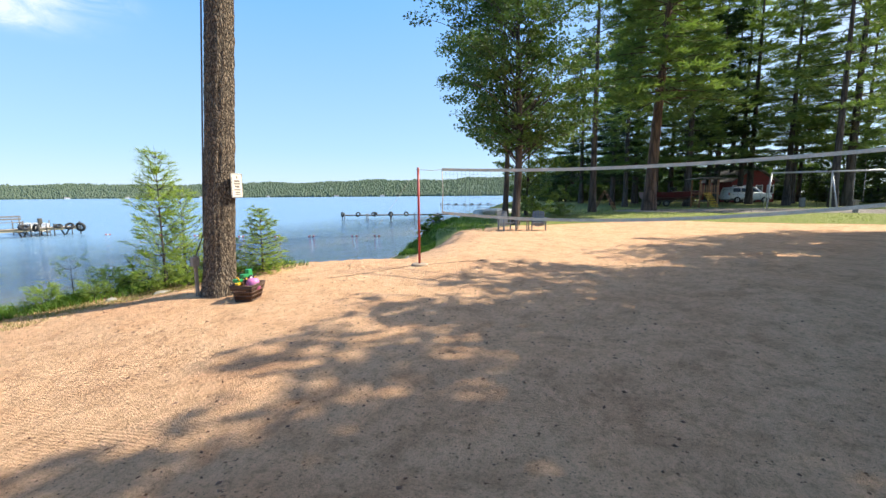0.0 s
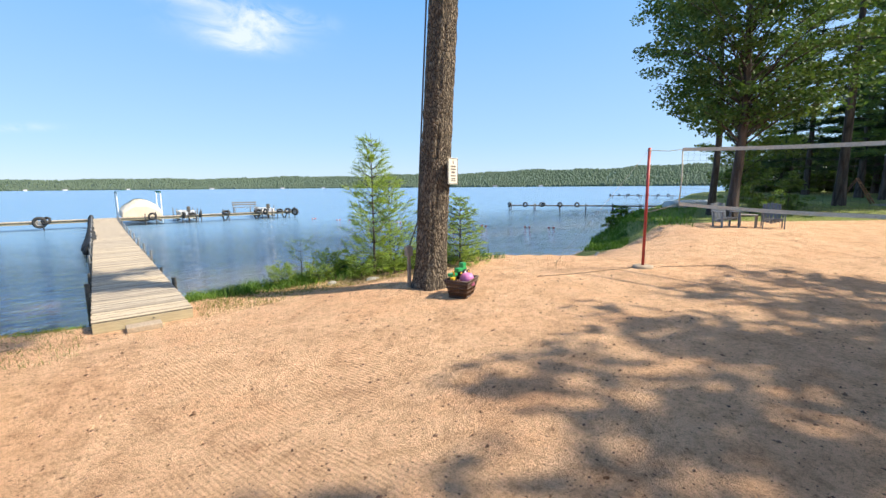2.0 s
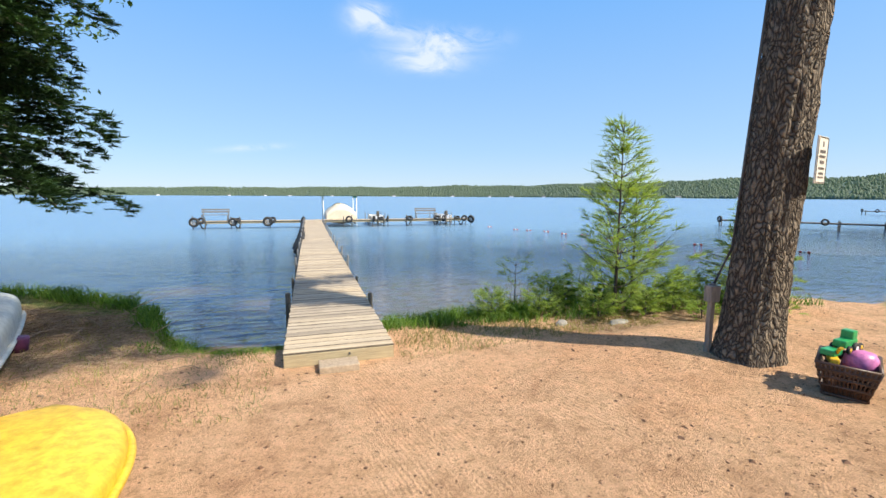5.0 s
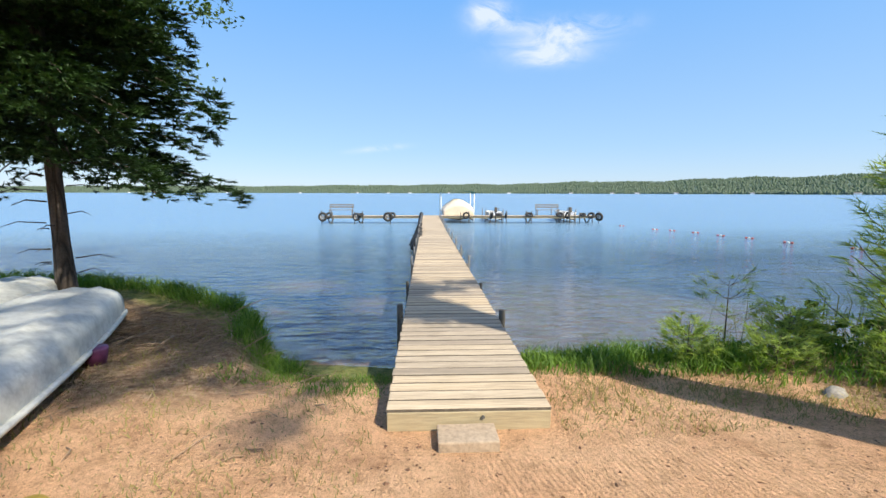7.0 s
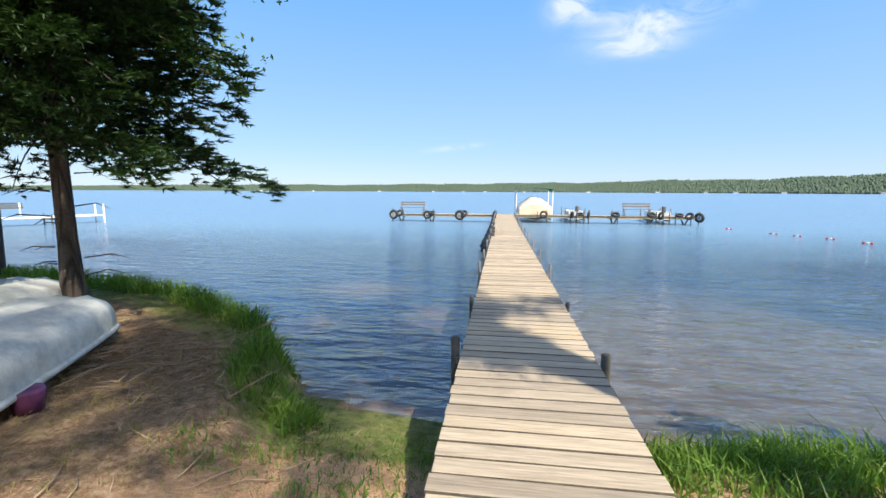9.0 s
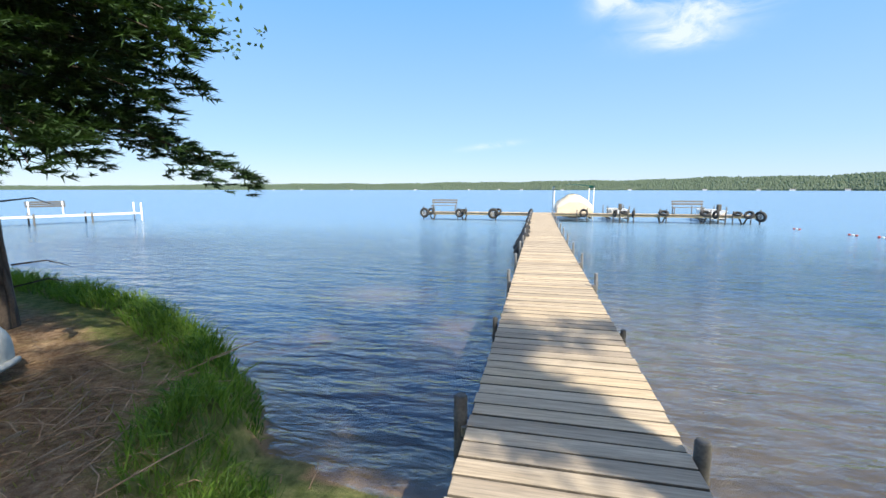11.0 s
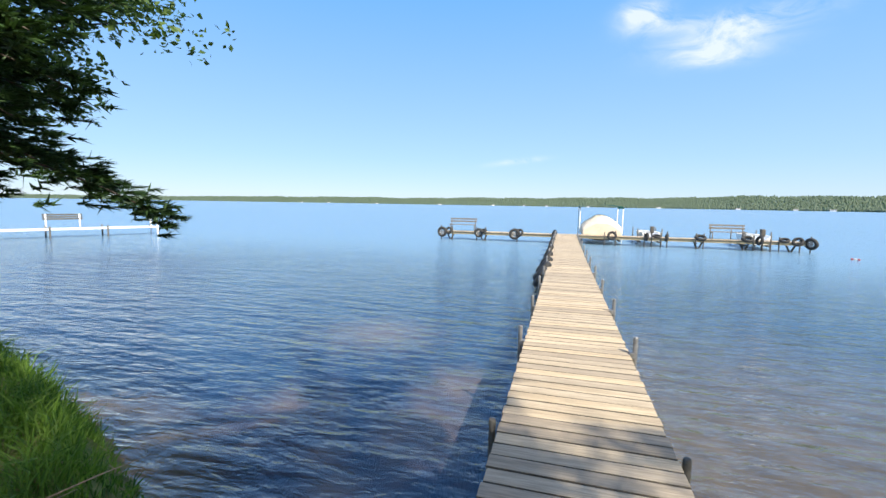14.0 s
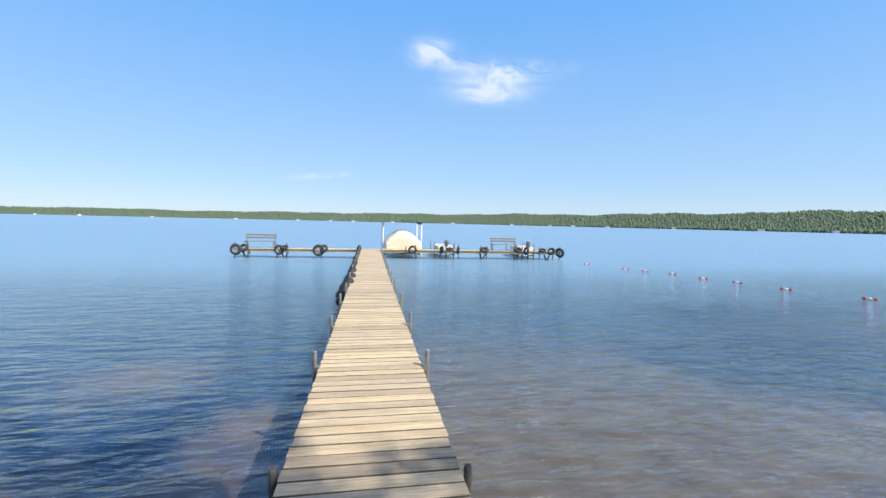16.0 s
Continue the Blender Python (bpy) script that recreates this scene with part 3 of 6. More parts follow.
def build_ground():
    xs, ys = axis_steps(-12, 26, 0.2, -3500, 3500), axis_steps(-13, 8, 0.2, -3500, 3500)
    gx, gy = np.meshgrid(xs, ys)
    z = ground_z(gx, gy)
    nx = len(xs)
    i = (np.arange(len(ys) - 1)[:, None] * nx + np.arange(nx - 1)).ravel()
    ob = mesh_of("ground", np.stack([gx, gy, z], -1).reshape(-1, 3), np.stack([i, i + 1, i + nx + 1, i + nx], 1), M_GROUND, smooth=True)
    d = inland(gx, gy)
    turf = np.where((gx < 8.6) & (d > 0), ease((1.5 - d) / 0.7) * 0.9, 0)
    turf = np.maximum(turf, ease((gy - np.interp(gx, SAND_X, SAND_Y)) / 1.2) * (gx > 8.4) * ease((d + 0.1) / 0.5))
    turf = np.maximum(turf, 0.26 * ease((-gx - 1.2) / 1.5) * ease((gy + 1.6) / 2.0) * (gx < 0))
    turf = np.maximum(turf, ease((np.abs(gx) - 70) / 20) * (d > 0))
    litter = 0.85 * ease((-gx - 1.0) / 1.6) * ease((gy + 0.6) / 1.6) * (d > 0) + ease((gx - 42) / 6) * 0.8 * (d > 0)
    litter = np.maximum(litter, ease((gx - 2.6) / 0.8) * ease((6.5 - gx) / 1) * ease((gy + 0.9) / 0.8) * 0.8)
    stone = ease((gx - 31) / 1.5) * ease((37 - gx) / 1.5) * ease((-3 - gy) / 2)
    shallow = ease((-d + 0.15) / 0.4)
    # where the bed takes on the water's scattered blue
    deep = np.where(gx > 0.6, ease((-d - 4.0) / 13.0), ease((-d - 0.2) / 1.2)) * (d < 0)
    shoal = np.zeros_like(gx)
    for px, py, pr in ((-2.1, 4.75, 0.42), (-1.3, 4.4, 0.34), (-1.7, 6.3, 0.75), (-1.7, 8.0, 0.7), (-3.3, 6.0, 0.6), (-4.2, 10.5, 1.1), (-2.6, 5.3, 0.3)):
        shoal = np.maximum(shoal, 0.75 * np.exp(-((gx - px) ** 2 + (gy - py) ** 2 * 0.6) / pr ** 2 * (1 + 0.5 * np.sin(gx * 9 + gy * 5))))
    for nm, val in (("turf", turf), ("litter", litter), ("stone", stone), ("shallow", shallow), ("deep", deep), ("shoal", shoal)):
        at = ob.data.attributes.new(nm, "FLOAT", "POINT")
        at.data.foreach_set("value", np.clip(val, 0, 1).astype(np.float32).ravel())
    tagged(ob, "raked tan sand beach with grass banks and a lake bed", "ground", kind="structure")


build_ground()
n_w = 24
xs, ys = np.linspace(-3400, 3400, n_w), np.linspace(-200, 3400, n_w)
gx, gy = np.meshgrid(xs, ys)
i = (np.arange(n_w - 1)[:, None] * n_w + np.arange(n_w - 1)).ravel()
lake = mesh_of("water", np.stack([gx, gy, np.full_like(gx, WATER)], -1).reshape(-1, 3), np.stack([i, i + 1, i + n_w + 1, i + n_w], 1), M_WATER)
tagged(lake, "blue rippled lake water, clear over the shallows", "lake", kind="structure")


# ---- far shore ----
def far_shore():
    az_k = (-100, -55, -43, -36, -20, -4, 7, 18, 31, 45, 61, 75, 100)
    el_k = (0.25, 0.32, 0.5, 0.70, 0.80, 1.05, 1.15, 1.40, 1.60, 1.98, 2.3, 2.5, 2.5)
    di_k = (2600, 2500, 2200, 2000, 1700, 1500, 1350, 1250, 1100, 950, 850, 800, 800)
    azs = np.radians(np.linspace(-100, 100, 420))
    el, dist = np.interp(np.degrees(azs), az_k, el_k), np.interp(np.degrees(azs), az_k, di_k)
    el = el * (1 + 0.05 * np.sin(azs * 23) + 0.04 * np.sin(azs * 57 + 1))
    rows = []
    top = np.tan(np.radians(el)) * dist
    for back, up in ((0, -0.5), (6, 0.0), (60, 0.18), (200, 0.55), (380, 0.78), (600, 0.92), (900, 0.6)):
        r = dist + back
        rows.append(np.stack([np.sin(azs) * r, np.cos(azs) * r, WATER - 0.5 + up * top * (1 + back / dist) if up > 0 else np.full_like(r, WATER + up)], -1))
    v = np.array(rows)
    n = len(azs)
    i = (np.arange(len(rows) - 1)[:, None] * n + np.arange(n - 1)).ravel()
    hill = mesh_of("backdrop", v.reshape(-1, 3), np.stack([i, i + 1, i + n + 1, i + n], 1), L_FAR_HAZE, smooth=True)
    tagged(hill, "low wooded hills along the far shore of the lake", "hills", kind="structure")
    # tree crowns over the hills
    k = 46000
    a = rng.uniform(0, 1, k)
    ti = a * (n - 1)
    back = 640 * rng.random(k) ** 1.7
    az = np.interp(ti, np.arange(n), azs)
    dd, tp = np.interp(ti, np.arange(n), dist), np.interp(ti, np.arange(n), top)
    r = dd + back + 8
    hz = np.interp(back, (0, 6, 60, 200, 380, 600, 900), (0, 0, 0.18, 0.55, 0.78, 0.92, 0.6)) * tp * (1 + back / dd)
    h = rng.uniform(3.5, 7.5, k) * np.where(rng.random(k) < 0.025, 1.4, 1.0) * np.interp(dd, (800, 2600), (0.85, 1.0))
    w = h * rng.uniform(0.28, 0.5, k)
    slim = rng.random(k) < 0.1
    w = np.where(slim, w * 0.55, w)
    h = np.where(slim, h * 1.15, h)
    seg = 5
    ang = np.arange(seg) * 2 * math.pi / seg
    levels = ((0.0, 0.85), (0.5, 1.0), (1.0, 0.28))
    V = np.zeros((k, len(levels) * seg, 3))
    jit = rng.uniform(0.75, 1.25, (k, len(levels) * seg))
    cx, cy = np.sin(az) * r, np.cos(az) * r
    for li, (lh, lw) in enumerate(levels):
        lw_k = np.where(slim, lw * (1 - lh * 0.4), lw)
        for s in range(seg):
            q = li * seg + s
            V[:, q, 0] = cx + np.cos(ang[s]) * w * lw_k * jit[:, q]
            V[:, q, 1] = cy + np.sin(ang[s]) * w * lw_k * jit[:, q]
            V[:, q, 2] = WATER + hz + h * lh
    F = []
    for li in range(len(levels) - 1):
        for s in range(seg):
            F.append((li * seg + s, li * seg + (s + 1) % seg, (li + 1) * seg + (s + 1) % seg, (li + 1) * seg + s))
    F = (np.array(F)[None] + (np.arange(k) * len(levels) * seg)[:, None, None]).reshape(-1, 4)
    woods = mesh_of("far_woods", V.reshape(-1, 3), F, L_FAR_HAZE, smooth=True)
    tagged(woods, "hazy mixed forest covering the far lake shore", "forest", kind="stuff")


far_shore()


# ---- dock ----
def deck_z(y):
    return 0.45 - 0.0125 * min(max(y, 0.0), 17.0)


def plank_mesh(name, length, width, thick, turn=False):
    bm = B()
    box(bm, 0, 0, 0, length, width, thick, 0.006)
    # faces along y take the dark colour that stands for gap shade
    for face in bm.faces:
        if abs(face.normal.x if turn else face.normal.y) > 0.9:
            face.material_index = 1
    me = bpy.data.meshes.new(name)
    bm.to_mesh(me)
    bm.free()
    me.materials.append(M_PLANK)
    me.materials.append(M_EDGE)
    return me


dock = thing("dock", 0, 0, 0, 0, "long weathered plank dock running out over the lake", "dock")
L_DOCK, PITCH = 30.3, 0.153
for side in (-0.555, 0.555):
    bm = B()
    prev = None
    for y in (0.045, 17.0, L_DOCK):
        zt = deck_z(y) - 0.039
        cur = [bm.verts.new(c) for c in ((side - 0.03, y, zt), (side + 0.03, y, zt), (side + 0.03, y, zt - 0.15), (side - 0.03, y, zt - 0.15))]
        if prev:
            for k in range(4):
                bm.faces.new((prev[k], prev[(k + 1) % 4], cur[(k + 1) % 4], cur[k]))
        else:
            bm.faces.new(cur)
        prev = cur
    bm.faces.new(prev[::-1])
    part("stringer", bm, M_BEAM, dock)
bm = B()
box(bm, 0, 0.02, 0.345, 1.21, 0.045, 0.165, 0.006)
part("front_board", bm, M_BEAM, dock, "pale treated end board with a bolt")
bm = B()
tube(bm, [(0.1, 0.0, 0.39), (0.1, -0.015, 0.39)], 0.013, 8)
part("bolt", bm, M_DARKPOST, dock)


def dock_post(parent, x, y, top, r=0.03, material=None, low=-1.2):
    bm = B()
    tube(bm, [(x, y, low), (x, y, top - 0.015), (x, y, top)], [r, r, r * 0.8], 10)
    post = part("post", bm, material or M_GALV, parent, "grey pipe post driven into the lake bed")
    bm = B()
    zb = top - 0.22
    box(bm, x - math.copysign(0.035, x), y, zb, 0.05, 0.09, 0.07, 0.008)
    ob = part("bracket", bm, M_GALV, post)
    return post


for y, top_r, top_l in ((2.42, .52, .57), (4.6, .41, .42), (6.8, .58, .56), (9.0, .56, .5), (11.2, .52, .50), (13.4, .52, .42), (15.6, .50, .46), (17.8, .50, .48),
                        (20.0, .48, .48), (22.2, .50, .48), (24.4, .50, .5), (26.6, .5, .5), (28.8, .5, .5)):
    thick = 0.042 if y < 3 else 0.028
    dock_post(dock, 0.665, y, top_r, thick, M_DARKPOST if y < 5 else None)
    dock_post(dock, -0.665, y + 0.12, top_l, thick, M_DARKPOST if y < 5 else None)


def tyre_mesh():
    bm = B()
    ring(bm, (0, 0, 0), 0.24, 0.085, "x", 22, 8, 1.15)
    me = bpy.data.meshes.new("tyre")
    bm.to_mesh(me)
    bm.free()
    me.materials.append(M_RUBBER)
    return me


TYRE = tyre_mesh()


def tyre_on(parent, x, y, z, rz=0, scale=1.0, tilt=0, rim=False):
    ob = new("tyre", TYRE)
    ob.parent = parent
    ob.matrix_basis = pose(x, y, z, 0, tilt, rz) @ Matrix.Diagonal((scale, scale, scale, 1))
    if rim:
        bm = B()
        tube(bm, [(-0.05, 0, 0), (0.05, 0, 0)], 0.07, 12)
        for k in range(6):
            a = k * math.pi / 3
            tube(bm, [(0, 0.05 * math.cos(a), 0.05 * math.sin(a)), (0, 0.17 * math.cos(a), 0.17 * math.sin(a))], 0.022, 6)
        ring(bm, (0, 0, 0), 0.165, 0.02, "x", 18, 6, 2.0)
        part("rim", bm, M_RIM, ob, "faded metal wheel rim")
    return ob


for y, dz, sc, tl in ((13.9, -0.06, 1.0, 30), (14.7, 0.0, 1.15, 38), (16.2, 0.0, 1.15, 40), (17.9, 0.02, 1.1, 34), (20.3, 0.05, 1.1, 25), (22.6, 0.05, 1.0, 10), (25.0, 0.05, 1.1, 18), (27.4, 0.05, 1.0, 12), (29.4, 0.12, 1.1, 20)):
    tyre_on(dock, -0.76, y, deck_z(y) - 0.18 + dz, 0, sc, tl)

step = thing("step_block", -0.03, -0.16, gz(-0.03, -0.2), 1, "pale concrete step block in front of the dock", "step")
bm = B()
box(bm, 0, 0, 0.0, 0.42, 0.24, 0.15, 0.012)
part("block", bm, M_CONCRETE, step)

# cross dock at the end
TY, TZ = 29.9, deck_z(30)
tee = thing("cross_dock", 0, 0, 0, 0, "weathered plank cross dock carried on old tyres", "dock")
for yy in (-0.5, 0.5):
    bm = B()
    box(bm, 2.45, TY + 0.55 + yy, TZ - 0.11, 21.2, 0.06, 0.14, 0.008)
    part("stringer", bm, M_BEAM, tee)


def cross_stand(parent, x, y, spread=0.28):
    bm = B()
    for s in (-1, 1):
        tube(bm, [(x - s * spread, y, WATER - 0.7), (x + s * spread, y, TZ - 0.06)], 0.05, 6)
    part("cross_brace", bm, M_DARKPOST, parent)


for x, sc, rm, ang, tilt in ((-8.2, 1.25, True, 80, 0), (-7.75, 0.95, False, 70, 25), (-5.65, 1.1, True, 85, 0), (-5.35, 0.9, False, 80, 72), (-3.26, 1.3, True, 86, 0),
                             (-2.95, 1.0, False, 60, 30), (-0.74, 0.95, False, 20, 15), (2.73, 1.0, False, 75, 12), (4.7, 0.9, False, 5, 8), (5.8, 0.9, False, -5, 8),
                             (5.25, 0.8, False, 90, 70), (7.6, 1.1, False, 90, 66), (10.0, 1.1, False, 90, 64), (10.6, 0.95, False, 15, 10), (11.8, 0.9, False, 70, 68),
                             (12.45, 1.0, False, 50, 35), (13.08, 1.2, True, 35, -12)):
    tyre_on(tee, x, TY - 0.12, TZ + (-0.05 if rm else 0.11 if tilt > 50 else 0.05), ang, sc * 0.9, tilt, rm)
for x in (-7.7, -5.4, 7.6, 10.0, 12.3):
    cross_stand(tee, x, TY + 0.3)
for x in (-8.3, -7.5, -5.8, -5.2, -3.1, 2.3, 2.95, 4.6, 5.0, 5.5, 5.85, 7.4, 7.8, 10.35, 10.8, 11.2, 11.6, 12.6, 13.1):
    dock_post(tee, x, TY - 0.02, TZ + 0.25 + 0.18 * ((x * 7) % 1), 0.035, M_DARKPOST)

def bench_of():
    b = thing("dock_bench", 0, 0, 0, 0, "grey slatted bench with a backrest on the cross dock", "bench", "dock benches")
    for sx in (-0.85, 0.85):
        bm = B()
        tube(bm, [(sx, -0.2, 0.0), (sx, -0.2, 0.42)], 0.03, 6)
        tube(bm, [(sx, 0.2, 0.0), (sx, 0.26, 0.88)], 0.03, 6)
        tube(bm, [(sx, -0.24, 0.41), (sx, 0.24, 0.41)], 0.025, 6)
        part("end_frame", bm, M_BENCH, b)
    for k in range(3):
        bm = B()
        box(bm, 0, -0.18 + 0.15 * k, 0.445, 1.9, 0.12, 0.035, 0.006)
        part("seat_slat", bm, M_BENCH, b)
    for k in range(2):
        bm = B()
        box(bm, 0, 0.215 + 0.02 * k, 0.66 + 0.17 * k, 1.9, 0.03, 0.1, 0.006)
        part("back_slat", bm, M_BENCH, b)
    return b


bench = bench_of()
bench.matrix_world = pose(-6.95, TY + 0.72, TZ, 0, 0, 0)
copy_thing(bench, pose(9.25, TY + 0.72, TZ, 0, 0, 0))


def lift_boat():
    b = thing("covered_boat", 2.2, 33.4, WATER, 0, "motor boat under a beige canvas cover on a lift", "boat")
    bm = B()
    shape = ((-1.0, 0.0), (-1.02, 0.22), (-0.97, 0.42), (-0.8, 0.60), (-0.52, 0.80), (-0.27, 0.97), (0.0, 1.0),
             (0.27, 0.97), (0.52, 0.82), (0.8, 0.62), (0.97, 0.44), (1.02, 0.22), (1.0, 0.0))
    rings = []
    for y, hw, top in ((-2.62, 1.12, 0.72), (-2.5, 1.2, 1.0), (-2.0, 1.24, 1.16), (-1.2, 1.24, 1.26), (-0.4, 1.24, 1.18), (0.5, 1.2, 1.22), (1.6, 0.95, 0.95), (2.6, 0.35, 0.6)):
        rings.append([bm.verts.new((hw * (px + 0.012 * math.sin(9 * pz + y * 5)), y, 0.6 + top * pz + 0.03 * math.sin(7 * px + y * 3))) for px, pz in shape])
    for r0, r1 in zip(rings, rings[1:]):
        for j in range(12):
            bm.faces.new((r0[j], r0[j + 1], r1[j + 1], r1[j]))
    bm.faces.new(rings[0])
    bm.faces.new(rings[-1][::-1])
    bmesh.ops.recalc_face_normals(bm, faces=bm.faces[:])
    part("canvas_cover", bm, M_CANVAS, b, "sun-bleached beige canvas")
    bm = B()
    rings = []
    for y, hw, zb in ((-2.5, 0.95, 0.2), (0, 1.05, 0.18), (1.8, 0.8, 0.28), (2.7, 0.15, 0.55)):
        rings.append([bm.verts.new(c) for c in ((-hw, y, 0.78), (-hw * 0.8, y, zb + 0.1), (0, y, zb), (hw * 0.8, y, zb + 0.1), (hw, y, 0.78))])
    for r0, r1 in zip(rings, rings[1:]):
        for j in range(4):
            bm.faces.new((r0[j], r0[j + 1], r1[j + 1], r1[j]))
    bm.faces.new(rings[0][::-1])
    # dark material puts the cover's shade into the hull colour
    part("hull", bm, M_DARKPOST, b, "hull coloured dark to stand for the shade under the cover", True)
    for sx in (-1.2, 1.2):
        for sy in (-1.6, 1.4):
            bm = B()
            tube(bm, [(sx * 1.12, sy, -0.9), (sx * 1.12, sy, 2.4)], 0.03, 8)
            part("lift_post", bm, M_WHITE, b)
        bm = B()
        box(bm, sx, -0.1, 0.18, 0.1, 3.4, 0.12, 0.01)
        part("lift_beam", bm, M_DARKPOST, b)
    bm = B()
    rows = []
    for y in (-1.9, -0.6, 0.6, 1.7):
        rows.append([bm.verts.new((1.36 * x, y, z)) for x, z in ((-1.0, 2.28), (-0.99, 2.42), (-0.5, 2.5), (0, 2.52), (0.5, 2.5), (0.99, 2.42), (1.0, 2.28))])
    for r0, r1 in zip(rows, rows[1:]):
        for j in range(6):
            bm.faces.new((r0[j], r0[j + 1], r1[j + 1], r1[j]))
    bmesh.ops.solidify(bm, geom=bm.faces[:], thickness=0.05)
    part("canopy", bm, M_TEAL, b, "thin dark teal canopy")


lift_boat()


def moored_boat(x, y, length, name="moored_boat"):
    b = thing(name, x, y, WATER + 0.28, 0, "small white aluminium boat on a lift at the cross dock", "boat", "moored boats")
    bm = B()
    rings = []
    for t, hw, zk in ((-1, 0.55, 0.0), (-0.3, 0.66, -0.05), (0.4, 0.55, 0.0), (1, 0.04, 0.25)):
        yy = t * length / 2
        rings.append([bm.verts.new(c) for c in ((-hw, yy, 0.52), (-hw * 0.8, yy, zk), (0, yy, zk - 0.06), (hw * 0.8, yy, zk), (hw, yy, 0.52), (hw * 0.9, yy, 0.5), (0, yy, zk + 0.1), (-hw * 0.9, yy, 0.5))])
    for r0, r1 in zip(rings, rings[1:]):
        for j in range(8):
            bm.faces.new((r0[j], r0[(j + 1) % 8], r1[(j + 1) % 8], r1[j]))
    bm.faces.new(rings[0][::-1])
    bm.faces.new(rings[-1])
    part("hull", bm, M_WHITE, b)
    for yy in (-0.25, 0.2):
        bm = B()
        box(bm, 0, yy * length, 0.5, 1.05, 0.25, 0.04, 0.006)
        part("thwart", bm, M_STEEL, b)
    bm = B()
    box(bm, 0, -length / 2 - 0.1, 0.72, 0.22, 0.3, 0.42, 0.05)
    tube(bm, [(0, -length / 2 - 0.12, 0.6), (0, -length / 2 - 0.15, -0.35)], 0.05, 8)
    part("outboard_motor", bm, M_DARKPOST, b)
    for sx in (-0.72, 0.72):
        for sy in (-1.1, 1.0):
            bm = B()
            tube(bm, [(sx, sy, -1.6), (sx, sy, 0.75)], 0.035, 6)
            part("lift_post", bm, M_DARKPOST, b)
        bm = B()
        box(bm, sx * 0.8, 0, -0.12, 0.1, 2.6, 0.1, 0.01)
        part("lift_bunk", bm, M_DARKPOST, b)


moored_boat(5.25, 33.1, 3.4)
moored_boat(11.3, 33.1, 3.4)


# ---- swim line ----
def buoy_at(x, y, turn):
    b = thing("swim_buoy", x, y, WATER, turn, "small red and white float on a swim line", "buoy", "swim line buoys")
    for k, (m, dx) in enumerate(((M_BUOYRED, -0.15), (M_WHITE, 0.0), (M_BUOYRED, 0.15))):
        bm = B()
        bmesh.ops.create_uvsphere(bm, u_segments=12, v_segments=8, radius=0.052, matrix=Matrix.Translation((dx, 0, 0.03)) @ Matrix.Diagonal((1.2, 0.9, 0.9, 1)))
        part("float", bm, m, b, "", True)


line_pts = [(13.3, 29.6)]
for bx, by in ((13.58, 26.9), (14.36, 23.9), (14.97, 23.0), (15.64, 21.7), (15.9, 19.9), (16.53, 18.6), (16.9, 16.6), (17.9, 14.3), (19.06, 12.4), (20.5, 10.0), (21.2, 8.7)):
    buoy_at(bx, by, 115)
    line_pts.append((bx, by))
bm = B()
tube(bm, [(x, y, WATER - 0.03) for x, y in line_pts + [(21.5, 6.2)]], 0.012, 5)
line = part("swim_rope", bm, M_ROPE)
tagged(line, "thin pale rope of the swim line floating on the lake", "rope")


# ---- neighbours' docks ----
def plain_dock(label, p0, p1, z, material, name="far_dock", tyres=0, width=1.2, bench=False):
    p0, p1 = Vector((*p0, 0)), Vector((*p1, 0))
    d = p1 - p0
    ang = math.degrees(math.atan2(d.y, d.x))
    ob = thing(name, p0.x, p0.y, 0, ang, label, "dock", "distant docks")
    n = max(2, int(d.length / 2.5))
    for k in range(n):
        bm = B()
        box(bm, (k + 0.5) * d.length / n, 0, z, d.length / n - 0.03, width, 0.09, 0.01)
        part("deck_section", bm, material, ob)
    for k in range(n + 1):
        for s in (-1, 1):
            bm = B()
            tube(bm, [(k * d.length / n, s * (width / 2 + 0.05), WATER - 1.0), (k * d.length / n, s * (width / 2 + 0.05), z + (0.75 if (k == 0 and material is M_WHITE) else 0.2))], 0.05, 6)
            part("post", bm, M_WHITE if k == 0 and material is M_WHITE else M_DARKPOST, ob)
    for k in range(tyres):
        tyre_on(ob, k * 1.15 + 0.5 * ((k * 7) % 3), -width / 2 - 0.1, z + 0.12, 40 + 35 * (k % 3), 0.85, 12 * (k % 4), k % 3 == 0)
    return ob


plain_dock("long dark dock with tyres on a neighbouring shore", (33.8, 23.4), (45, 6.5), 0.2, M_DARKWOOD, tyres=6)
plain_dock("distant dark dock with tyres beyond the point", (78, 37), (82, 16), 0.2, M_DARKWOOD, tyres=9)
wd = plain_dock("white painted dock with benches on the neighbouring shore", (-28.0, 25.0), (-34.5, 9.5), 0.18, M_WHITE)
wd2 = plain_dock("second white painted dock further along the shore", (-66, 36), (-58, 14), 0.3, M_WHITE)
nb = thing("white_bench", -30.0, 20.6, 0.295, 67, "dark slatted bench with white legs on the white dock", "bench")
for k in range(3):
    bm = B()
    box(bm, 0, 0.05 * k, 0.5 + 0.13 * k, 1.9, 0.06, 0.1, 0.01)
    part("slat", bm, M_DARKPOST, nb)
for sx in (-0.8, 0.8):
    bm = B()
    tube(bm, [(sx, 0, 0), (sx, 0.02, 0.8)], 0.05, 6)
    part("leg", bm, M_WHITE, nb)


